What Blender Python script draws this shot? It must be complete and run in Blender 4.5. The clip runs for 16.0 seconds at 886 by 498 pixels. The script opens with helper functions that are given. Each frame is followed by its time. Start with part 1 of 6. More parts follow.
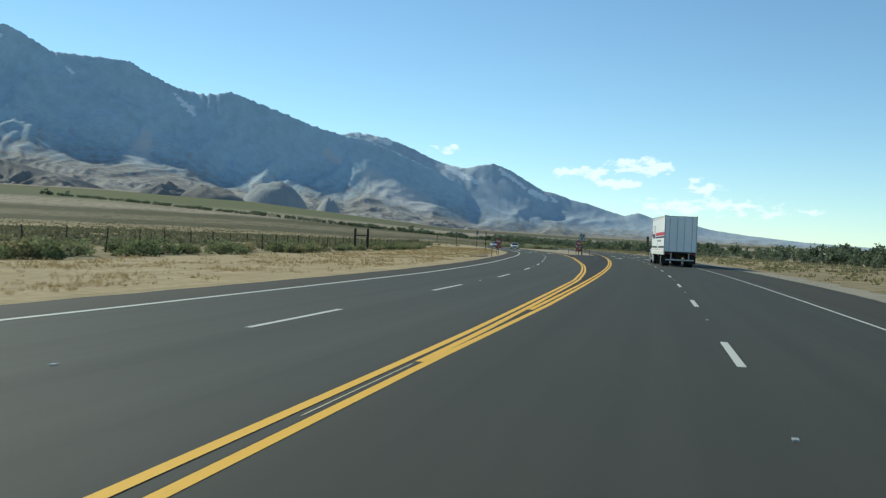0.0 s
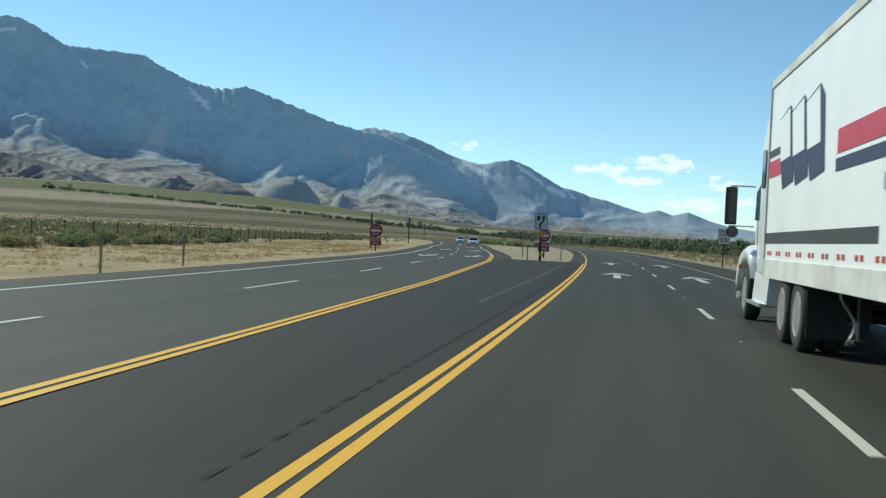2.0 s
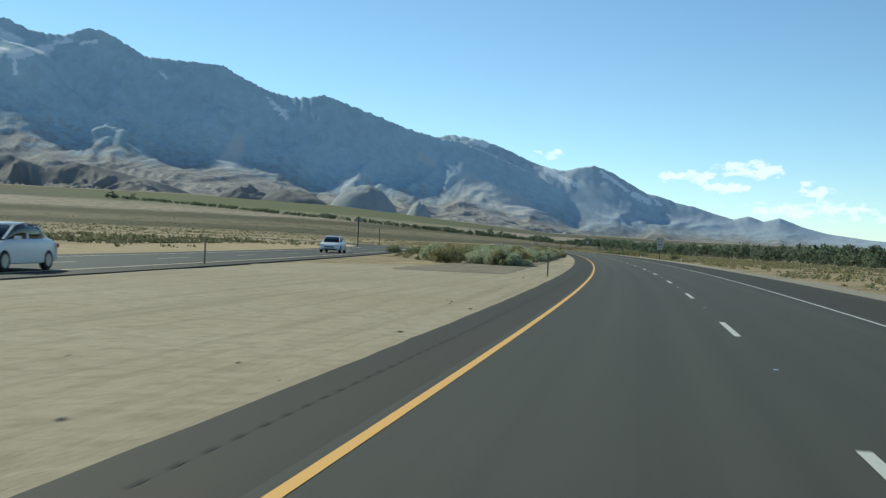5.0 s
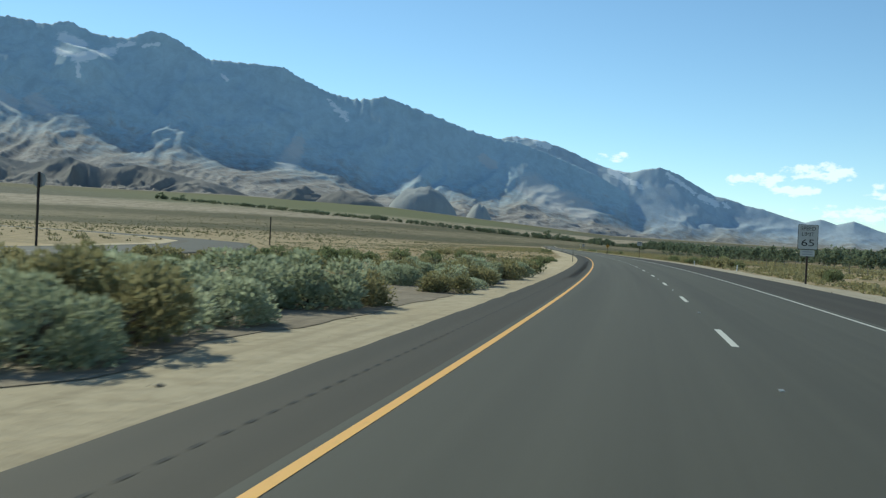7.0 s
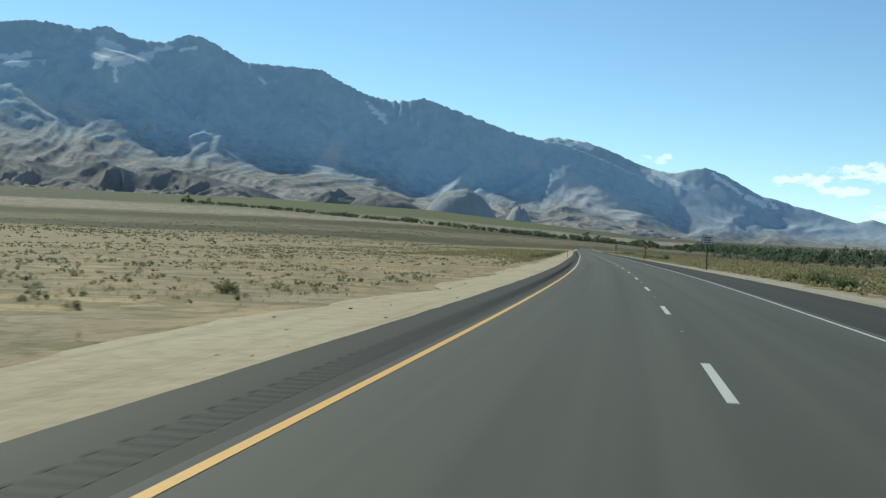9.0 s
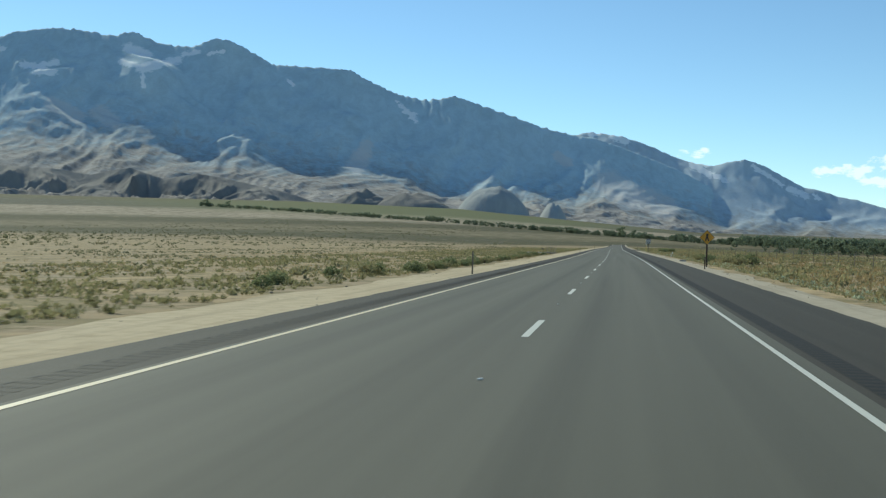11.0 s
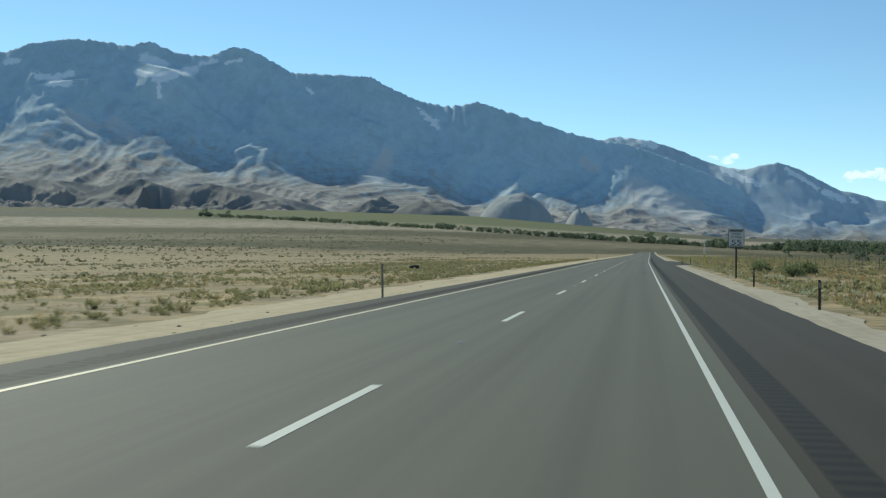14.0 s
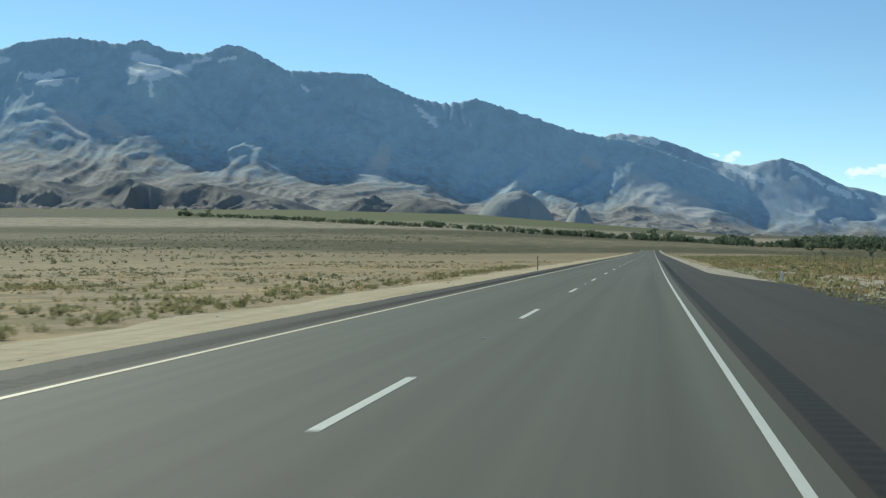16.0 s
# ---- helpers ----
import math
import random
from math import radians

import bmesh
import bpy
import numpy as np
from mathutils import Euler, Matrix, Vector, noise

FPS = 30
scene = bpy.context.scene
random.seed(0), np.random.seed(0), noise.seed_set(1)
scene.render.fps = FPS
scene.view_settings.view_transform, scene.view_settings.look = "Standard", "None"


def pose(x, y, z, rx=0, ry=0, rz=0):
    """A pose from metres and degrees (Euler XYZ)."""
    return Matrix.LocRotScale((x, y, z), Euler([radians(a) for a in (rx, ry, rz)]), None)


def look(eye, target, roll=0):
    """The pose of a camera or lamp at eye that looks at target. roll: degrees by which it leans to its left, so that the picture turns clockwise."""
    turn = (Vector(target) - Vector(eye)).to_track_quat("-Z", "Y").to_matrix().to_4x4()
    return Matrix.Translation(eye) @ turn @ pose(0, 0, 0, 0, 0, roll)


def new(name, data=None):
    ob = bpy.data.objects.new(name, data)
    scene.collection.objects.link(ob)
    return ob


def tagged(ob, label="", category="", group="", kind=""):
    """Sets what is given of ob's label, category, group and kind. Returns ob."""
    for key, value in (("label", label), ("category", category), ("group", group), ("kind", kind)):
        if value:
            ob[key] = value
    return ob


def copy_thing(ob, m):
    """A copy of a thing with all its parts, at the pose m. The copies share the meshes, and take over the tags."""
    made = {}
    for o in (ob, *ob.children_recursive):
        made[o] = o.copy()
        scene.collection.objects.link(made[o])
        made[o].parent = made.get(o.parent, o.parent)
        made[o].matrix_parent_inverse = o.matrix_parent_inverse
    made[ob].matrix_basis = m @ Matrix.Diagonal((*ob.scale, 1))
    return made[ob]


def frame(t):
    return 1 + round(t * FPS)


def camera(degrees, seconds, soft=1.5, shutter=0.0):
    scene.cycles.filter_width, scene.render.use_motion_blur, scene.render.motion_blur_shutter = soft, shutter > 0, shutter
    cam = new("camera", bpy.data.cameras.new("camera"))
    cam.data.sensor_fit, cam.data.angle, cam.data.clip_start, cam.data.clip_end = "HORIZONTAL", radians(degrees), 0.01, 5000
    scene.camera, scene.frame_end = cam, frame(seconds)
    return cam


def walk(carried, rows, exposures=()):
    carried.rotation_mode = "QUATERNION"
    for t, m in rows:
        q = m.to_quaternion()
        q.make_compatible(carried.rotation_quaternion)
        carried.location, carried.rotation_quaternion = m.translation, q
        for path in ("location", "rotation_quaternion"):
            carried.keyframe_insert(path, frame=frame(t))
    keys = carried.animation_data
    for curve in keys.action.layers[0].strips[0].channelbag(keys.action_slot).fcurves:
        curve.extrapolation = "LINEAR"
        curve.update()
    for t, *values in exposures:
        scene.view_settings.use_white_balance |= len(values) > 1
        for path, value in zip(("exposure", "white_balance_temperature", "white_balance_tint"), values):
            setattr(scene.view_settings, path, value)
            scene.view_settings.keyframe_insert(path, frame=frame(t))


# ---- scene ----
# All lengths below are in road metres (lane 3.66 m); SCALE turns them into the world's metres at the end of the file.
SCALE = 0.62

# ---- camera and its drive ----
cam = camera(44.1, 16.0, soft=1.25, shutter=0.08)
EYE = 1.432
PATH = [  # seconds, x, y, yaw, pitch, roll
    (0, -1.03, 0.58, -0.01, -0.49, -2.56),
    (0.5, 2.98, 22.46, 0.24, -0.70, -2.81),
    (1, 7.17, 45.92, 0.39, -0.76, -3.43),
    (1.5, 11.04, 68.20, 0.47, -0.87, -2.95),
    (2, 14.98, 92.88, 0.99, -0.70, -2.79),
    (2.5, 18.43, 115.66, 1.65, -0.56, -2.91),
    (3, 21.84, 140.91, 2.47, -0.50, -2.95),
    (3.5, 24.93, 164.96, 3.10, -0.52, -2.84),
    (4, 27.97, 190.66, 3.77, -0.44, -2.52),
    (4.5, 30.66, 215.96, 4.56, -0.43, -2.43),
    (5, 33.21, 241.36, 5.41, -0.43, -2.42),
    (5.5, 35.52, 266.85, 6.28, -0.43, -2.44),
    (6, 37.40, 292.53, 7.14, -0.43, -2.45),
    (6.5, 38.75, 318.01, 7.96, -0.43, -2.44),
    (7, 39.52, 345.45, 8.77, -0.41, -2.55),
    (7.5, 40.14, 371.47, 9.40, -0.43, -2.25),
    (8, 40.44, 399.58, 10.02, -0.39, -2.36),
    (8.5, 40.46, 425.84, 10.54, -0.42, -2.24),
    (9, 40.26, 454.41, 11.03, -0.32, -2.23),
    (9.5, 39.96, 481.99, 11.53, -0.32, -2.00),
    (10, 39.47, 509.80, 12.03, -0.34, -1.66),
    (10.5, 38.71, 537.66, 12.52, -0.36, -1.29),
    (11, 37.65, 565.56, 12.99, -0.37, -0.93),
    (11.5, 36.35, 593.12, 13.43, -0.32, -0.64),
    (12, 34.74, 622.29, 13.89, -0.30, -1.28),
    (12.5, 33.23, 649.23, 14.13, -0.07, -0.29),
    (13, 31.43, 678.64, 14.18, 0.02, -0.21),
    (13.5, 29.51, 706.19, 14.38, 0.05, -0.39),
    (14, 27.40, 735.28, 14.51, 0.12, -0.23),
    (14.5, 25.39, 763.16, 14.59, 0.06, -0.05),
    (15, 23.15, 793.27, 14.56, 0.10, -0.48),
    (15.5, 21.08, 820.89, 14.58, 0.01, -0.33),
    (16, 18.79, 851.24, 14.63, 0.10, 0.17),
]
walk(cam, [(t, pose(x * SCALE, y * SCALE, EYE * SCALE, 90 + p, r, w)) for t, x, y, w, p, r in PATH],
     exposures=[(0, 0.06, 6100, -9), (16, 0.06, 6100, -9)])

# ---- world, sun ----
SUN_LEFT, SUN_UP = 46.0, 34.0  # degrees left of the y axis, degrees above the ground
world = bpy.data.worlds.new("sky")
scene.world = world
world.use_nodes = True
wt = world.node_tree
wt.nodes.clear()


def wnode(kind, **inputs):
    n = wt.nodes.new(kind)
    for k, v in inputs.items():
        n.inputs[k].default_value = v
    return n


sky = wnode("ShaderNodeTexSky")
sky.sky_type, sky.sun_disc = "NISHITA", False
sky.sun_elevation, sky.sun_rotation = radians(SUN_UP), radians(-SUN_LEFT)
sky.altitude, sky.air_density, sky.dust_density, sky.ozone_density = 1100, 0.85, 0.05, 2.4
# small cumulus low in the sky over the far end of the range
geo = wnode("ShaderNodeTexCoord")
sep = wnode("ShaderNodeSeparateXYZ")
wt.links.new(geo.outputs["Generated"], sep.inputs[0])
stretch = wnode("ShaderNodeMapping")
stretch.inputs["Scale"].default_value = (38, 38, 75)
wt.links.new(geo.outputs["Generated"], stretch.inputs["Vector"])
puff = wnode("ShaderNodeTexNoise", Scale=2.0, Detail=8.0, Roughness=0.55)
wt.links.new(stretch.outputs[0], puff.inputs["Vector"])


def wmath(op, a, b):
    n = wt.nodes.new("ShaderNodeMath")
    n.operation = op
    for i, v in enumerate((a, b)):
        if isinstance(v, (int, float)):
            n.inputs[i].default_value = v
        else:
            wt.links.new(v, n.inputs[i])
    return n.outputs[0]


def bank(az, el, half_az, half_el, gain):
    """A soft lens of cloud centred on a direction."""
    ax, ay = math.sin(radians(-az)), math.cos(radians(az))
    side = wmath("ADD", wmath("MULTIPLY", sep.outputs[0], ay), wmath("MULTIPLY", sep.outputs[1], -ax))
    ahead = wmath("ADD", wmath("MULTIPLY", sep.outputs[0], ax), wmath("MULTIPLY", sep.outputs[1], ay))
    u = wmath("DIVIDE", side, math.radians(half_az))
    v = wmath("DIVIDE", wmath("SUBTRACT", sep.outputs[2], math.sin(radians(el))), math.radians(half_el))
    r2 = wmath("ADD", wmath("MULTIPLY", u, u), wmath("MULTIPLY", v, v))
    soft = wmath("MAXIMUM", wmath("SUBTRACT", 1.0, r2), 0.0)
    return wmath("MULTIPLY", wmath("MULTIPLY", soft, gain), wmath("GREATER_THAN", ahead, 0.0))


banks = [bank(-7.4, 3.75, 2.2, 0.42, 1.35), bank(-10.0, 4.2, 2.0, 0.62, 1.75), bank(-9.0, 3.35, 1.4, 0.45, 1.5), bank(-13.3, 3.1, 1.3, 0.42, 1.45),
         bank(-14.0, 2.25, 5.5, 0.6, 1.1), bank(0.2, 4.75, 1.2, 0.32, 1.3), bank(-12.9, 3.6, 0.6, 0.25, 1.0)]
cover = banks[0]
for b in banks[1:]:
    cover = wmath("MAXIMUM", cover, b)
mask = wmath("MULTIPLY", wmath("SUBTRACT", wmath("ADD", wmath("MULTIPLY", cover, 0.8), wmath("MULTIPLY", puff.outputs["Fac"], 5.0)), 2.95), 1.5)
clamp = wnode("ShaderNodeClamp")
wt.links.new(mask, clamp.inputs[0])
mix = wnode("ShaderNodeMix")
mix.data_type = "RGBA"
wt.links.new(wmath("MULTIPLY", clamp.outputs[0], wmath("MINIMUM", wmath("MULTIPLY", cover, 3.0), 0.85)), mix.inputs["Factor"])
wt.links.new(sky.outputs[0], mix.inputs["A"])
mix.inputs["B"].default_value = (8.0, 8.2, 8.4, 1)
bg = wnode("ShaderNodeBackground", Strength=0.123)
wt.links.new(mix.outputs["Result"], bg.inputs["Color"])
out = wnode("ShaderNodeOutputWorld")
wt.links.new(bg.outputs[0], out.inputs[0])

sun = new("sun", bpy.data.lights.new("sun", "SUN"))
sun.data.energy, sun.data.angle, sun.data.color = 3.6, radians(0.55), (1.0, 0.91, 0.78)
sun_from = Vector((-math.sin(radians(SUN_LEFT)) * math.cos(radians(SUN_UP)), math.cos(radians(SUN_LEFT)) * math.cos(radians(SUN_UP)), math.sin(radians(SUN_UP))))
sun.matrix_world = look(sun_from * 50, (0, 0, 0))

# ---- the line of the road: bends at 35 m steps along the lane divider, fitted to the camera's view ----
BENDS = [-51.06, -20.79, 10.7, 44.31, 69.75, 41.29, 42.42, 52.31, 19.34, 50.34, 84.02, 60.44, 37.54, 52.92, 43.31, 42.87, 45.11, 37.72, 11.35, -5.22, 6.48, 12.48, 7.36, 0.06, -4.46, -0.4, -0.05, -10.97, -7.98, 0.92, 0, 0]
LINE_S = np.arange(-60.0, 2401.0, 1.0)
bend = np.interp(LINE_S, -60 + 35.0 * np.arange(len(BENDS)), BENDS) * 1e-5
turn = np.concatenate([[0], np.cumsum((bend[1:] + bend[:-1]) / 2)])
turn = turn - turn[60] -0.193376
mid = (turn[1:] + turn[:-1]) / 2
LINE_X = np.concatenate([[0], np.cumsum(-np.sin(mid))])
LINE_Y = np.concatenate([[0], np.cumsum(np.cos(mid))])
LINE_X, LINE_Y = LINE_X - LINE_X[60], LINE_Y - LINE_Y[60]


def on_road(s, d):
    """World x, y of the place s metres along the road and d metres left of the lane divider (arrays or numbers)."""
    a = np.interp(s, LINE_S, turn)
    return np.interp(s, LINE_S, LINE_X) - d * np.cos(a), np.interp(s, LINE_S, LINE_Y) - d * np.sin(a)


def heading(s):
    return math.degrees(float(np.interp(s, LINE_S, turn)))


def at_road(s, d, z=0.0, turned=0.0):
    """The pose of a thing that stands s along and d left, its y axis along the road."""
    x, y = on_road(s, d)
    return pose(float(x), float(y), z, 0, 0, heading(s) + turned)


# the median line of the oncoming roadway, as offsets left of the divider
OTHER_S = [-60, 13, 18, 30, 46, 60, 77, 102, 127, 143, 162, 182, 214, 236, 300, 387, 420, 450, 490, 530, 600, 700, 850, 1000, 1500, 2400]
OTHER_D = [3.83, 3.85, 3.87, 4.0, 4.16, 4.61, 5.3, 6.55, 7.6, 8.5, 9.5, 11.1, 14.2, 16.6, 21.5, 27.5, 31, 37, 50, 70, 112, 185, 310, 440, 900, 1700]


def other(s):
    return np.interp(s, OTHER_S, OTHER_D)


# ---- materials ----
def material(name):
    m = bpy.data.materials.new(name)
    m.use_nodes = True
    return m, m.node_tree, m.node_tree.nodes["Principled BSDF"]


def ramp(nt, fac, stops):
    r = nt.nodes.new("ShaderNodeValToRGB")
    while len(r.color_ramp.elements) < len(stops):
        r.color_ramp.elements.new(0.5)
    for e, (p, c) in zip(r.color_ramp.elements, stops):
        e.position, e.color = p, (*c, 1)
    nt.links.new(fac, r.inputs[0])
    return r.outputs[0]


def noise_at(nt, scale, detail=4.0, rough=0.55, stretch=None, coord="Object", distortion=0.0):
    tc = nt.nodes.new("ShaderNodeTexCoord")
    v = tc.outputs[coord]
    if stretch:
        mp = nt.nodes.new("ShaderNodeMapping")
        mp.inputs["Scale"].default_value = stretch
        nt.links.new(v, mp.inputs["Vector"])
        v = mp.outputs[0]
    n = nt.nodes.new("ShaderNodeTexNoise")
    n.inputs["Scale"].default_value, n.inputs["Detail"].default_value = scale, detail
    n.inputs["Roughness"].default_value, n.inputs["Distortion"].default_value = rough, distortion
    nt.links.new(v, n.inputs["Vector"])
    return n.outputs["Fac"]


def mixed(nt, fac, a, b, blend="MIX"):
    m = nt.nodes.new("ShaderNodeMix")
    m.data_type, m.blend_type = "RGBA", blend
    for key, v in (("Factor", fac), ("A", a), ("B", b)):
        if isinstance(v, (int, float)):
            m.inputs[key].default_value = v
        elif isinstance(v, tuple):
            m.inputs[key].default_value = (*v, 1)
        else:
            nt.links.new(v, m.inputs[key])
    return m.outputs["Result"]


def calc(nt, op, a, b=0.0):
    m = nt.nodes.new("ShaderNodeMath")
    m.operation = op
    for i, v in enumerate((a, b)):
        if isinstance(v, (int, float)):
            m.inputs[i].default_value = v
        else:
            nt.links.new(v, m.inputs[i])
    return m.outputs[0]


def bumped(nt, bsdf, height, strength=0.3, distance=0.01):
    b = nt.nodes.new("ShaderNodeBump")
    b.inputs["Strength"].default_value, b.inputs["Distance"].default_value = strength, distance
    nt.links.new(height, b.inputs["Height"])
    nt.links.new(b.outputs[0], bsdf.inputs["Normal"])


def plain(name, color, rough=0.5, metal=0.0, vary=0.12, scale=3.0, bump=0.0, spec=0.5):
    """A painted, plastic or metal surface with faint soiling at two scales."""
    m, nt, b = material(name)
    big, fine = noise_at(nt, scale, 5), noise_at(nt, scale * 14, 3)
    dark = tuple(c * (1 - vary * 2.2) for c in color)
    c = ramp(nt, big, [(0.25, dark), (0.6, color)])
    c = mixed(nt, calc(nt, "MULTIPLY", fine, vary), c, tuple(min(1, x * 1.25 + 0.01) for x in color))
    nt.links.new(c, b.inputs["Base Color"])
    b.inputs["Roughness"].default_value, b.inputs["Metallic"].default_value = rough, metal
    b.inputs["Specular IOR Level"].default_value = spec
    if bump:
        bumped(nt, b, fine, bump, 0.004)
    return m


def asphalt(name, base, streak, track=0.0, paler=0.0):
    """Asphalt: aggregate grain, patches, and long streaks along the road (UV: across, along)."""
    m, nt, b = material(name)
    grain = noise_at(nt, 60.0, 2)
    patch = noise_at(nt, 0.25, 4, stretch=(1, 0.4, 1))
    run = noise_at(nt, 1.0, 4, 0.5, stretch=(1.6, 0.012, 1), coord="UV")
    lo, hi = tuple(c * 0.72 for c in base), tuple(c * 1.3 for c in base)
    c = ramp(nt, run, [(0.3, lo), (0.7, hi)])
    c = mixed(nt, calc(nt, "MULTIPLY", patch, 0.5), c, streak)
    if track:
        uv = nt.nodes.new("ShaderNodeTexCoord")
        sx = nt.nodes.new("ShaderNodeSeparateXYZ")
        nt.links.new(uv.outputs["UV"], sx.inputs[0])
        # darker oil line in the middle of each lane, paler wheel tracks beside it
        w = calc(nt, "COSINE", calc(nt, "MULTIPLY", sx.outputs[0], 2 * math.pi / 1.83))
        c = mixed(nt, calc(nt, "MULTIPLY", calc(nt, "ADD", w, 1.0), track), c, hi)
    if paler:
        # the colour grows paler further along the road
        uv2 = nt.nodes.new("ShaderNodeTexCoord")
        sy = nt.nodes.new("ShaderNodeSeparateXYZ")
        nt.links.new(uv2.outputs["UV"], sy.inputs[0])
        far = calc(nt, "MINIMUM", calc(nt, "MAXIMUM", calc(nt, "DIVIDE", calc(nt, "SUBTRACT", sy.outputs[1], 150.0), 470.0), 0.0), 1.0)
        c = mixed(nt, far, c, mixed(nt, 1.0, c, (paler, paler, paler), "MULTIPLY"))
    c = mixed(nt, calc(nt, "MULTIPLY", grain, 0.45), c, tuple(x * 0.55 for x in base))
    nt.links.new(c, b.inputs["Base Color"])
    b.inputs["Roughness"].default_value, b.inputs["Specular IOR Level"].default_value = 0.80, 0.26
    bumped(nt, b, grain, 0.35, 0.006)
    return m


def road_paint(name, color, worn):
    m, nt, b = material(name)
    n = noise_at(nt, 9.0, 6, 0.7)
    fine = noise_at(nt, 45.0, 2)
    c = ramp(nt, n, [(0.28, worn), (0.42, color)])
    c = mixed(nt, calc(nt, "MULTIPLY", fine, 0.25), c, tuple(x * 0.6 for x in color))
    nt.links.new(c, b.inputs["Base Color"])
    b.inputs["Roughness"].default_value = 0.6
    bumped(nt, b, fine, 0.2, 0.003)
    return m


def soil(name, a, b_, c_, big=0.12, fine=2.2, greyer=()):
    m, nt, bs = material(name)
    n1, n2, n3 = noise_at(nt, big, 5), noise_at(nt, fine, 6, 0.65), noise_at(nt, 16.0, 3, 0.7)
    c = ramp(nt, n1, [(0.3, a), (0.68, b_)])
    c = mixed(nt, ramp(nt, n2, [(0.45, (0, 0, 0)), (0.72, (0.8, 0.8, 0.8))]), c, c_)
    ruts = noise_at(nt, 1.0, 4, 0.6, stretch=(2.4, 0.07, 1), coord="UV")
    c = mixed(nt, ramp(nt, ruts, [(0.50, (0, 0, 0)), (0.66, (0.6, 0.6, 0.6))]), c, tuple(x * 0.72 for x in a))
    c = mixed(nt, calc(nt, "MULTIPLY", n3, 0.35), c, tuple(x * 0.55 for x in a))
    if greyer:
        # trodden, greyer dirt up to the first place along the road, clean pale sand from the second
        tc = nt.nodes.new("ShaderNodeTexCoord")
        sy = nt.nodes.new("ShaderNodeSeparateXYZ")
        nt.links.new(tc.outputs["UV"], sy.inputs[0])
        clean = calc(nt, "MINIMUM", calc(nt, "MAXIMUM", calc(nt, "DIVIDE", calc(nt, "SUBTRACT", sy.outputs[1], greyer[0]), greyer[1] - greyer[0]), 0.0), 1.0)
        c = mixed(nt, clean, mixed(nt, 1.0, c, (0.75, 0.77, 0.80), "MULTIPLY"), c)
    nt.links.new(c, bs.inputs["Base Color"])
    bs.inputs["Roughness"].default_value = 0.95
    bs.inputs["Specular IOR Level"].default_value = 0.15
    bumped(nt, bs, n2, 0.5, 0.08)
    return m


ASPHALT = asphalt("asphalt_lane", (0.053, 0.049, 0.036), (0.061, 0.056, 0.042), 0.14, 2.55)
ASPHALT_DARK = asphalt("asphalt_shoulder", (0.056, 0.045, 0.029), (0.066, 0.054, 0.036))
ASPHALT_GREY = asphalt("asphalt_oncoming", (0.066, 0.062, 0.049), (0.076, 0.071, 0.056), 0.10)
ASPHALT_GORE = asphalt("asphalt_gore", (0.030, 0.025, 0.020), (0.044, 0.037, 0.030))
PAINT_WHITE = road_paint("road_paint_white", (0.66, 0.63, 0.53), (0.38, 0.36, 0.30))
PAINT_YELLOW = road_paint("road_paint_yellow", (0.95, 0.51, 0.02), (0.60, 0.31, 0.03))
PAINT_ORANGE = road_paint("road_paint_orange", (0.92, 0.48, 0.085), (0.60, 0.31, 0.06))
PAINT_PALE = road_paint("road_paint_faded_yellow", (0.74, 0.60, 0.38), (0.50, 0.40, 0.24))
SAND = soil("sandy_shoulder", (0.58, 0.455, 0.285), (0.66, 0.535, 0.35), (0.43, 0.33, 0.20), greyer=(330.0, 430.0))
GRAVEL = soil("grey_gravelly_sand", (0.49, 0.41, 0.295), (0.56, 0.475, 0.35), (0.37, 0.305, 0.215), greyer=(330.0, 430.0))
STRAW = soil("straw_verge", (0.44, 0.325, 0.18), (0.60, 0.46, 0.26), (0.30, 0.215, 0.12), 0.35, 2.2)
LITTER = soil("leaf_litter_soil", (0.27, 0.215, 0.15), (0.36, 0.29, 0.205), (0.17, 0.13, 0.09), 0.5, 3.0)


def part(name, bm_or_mesh, mat, parent, label=""):
    """Links a bmesh or mesh as one mesh object under a thing or a part."""
    if isinstance(bm_or_mesh, bmesh.types.BMesh):
        me = bpy.data.meshes.new(name)
        bm_or_mesh.to_mesh(me)
        bm_or_mesh.free()
    else:
        me = bm_or_mesh
    if mat and not me.materials:
        me.materials.append(mat)
    ob = new(name, me)
    ob.parent = parent
    if label:
        ob["label"] = label
    return ob


def thing(name, label, category, group="", m=None):
    e = new(name)
    e.empty_display_size = 0.3
    if m is not None:
        e.matrix_basis = m
    return tagged(e, label, category, group)


def mesh_of(name, verts, faces, mat=None, smooth=False):
    me = bpy.data.meshes.new(name)
    me.from_pydata([tuple(v) for v in verts], [], [tuple(f) for f in faces])
    if mat:
        me.materials.append(mat)
    if smooth:
        me.polygons.foreach_set("use_smooth", [True] * len(me.polygons))
    return me


def big_mesh(name, verts, faces, mat):
    me = bpy.data.meshes.new(name)
    me.vertices.add(len(verts))
    me.vertices.foreach_set("co", np.asarray(verts, dtype=np.float32).ravel())
    n, k = faces.shape
    me.loops.add(n * k)
    me.loops.foreach_set("vertex_index", faces.astype(np.int32).ravel())
    me.polygons.add(n)
    me.polygons.foreach_set("loop_start", np.arange(0, n * k, k, dtype=np.int32))
    me.materials.append(mat)
    me.update(calc_edges=True)
    me.validate()
    return me


# ---- the ground: one sheet to the horizon ----
MIDDLE = (40.0, 430.0)


def smooth_step(a, b, x):
    t = np.clip((x - a) / (b - a), 0, 1)
    return t * t * (3 - 2 * t)


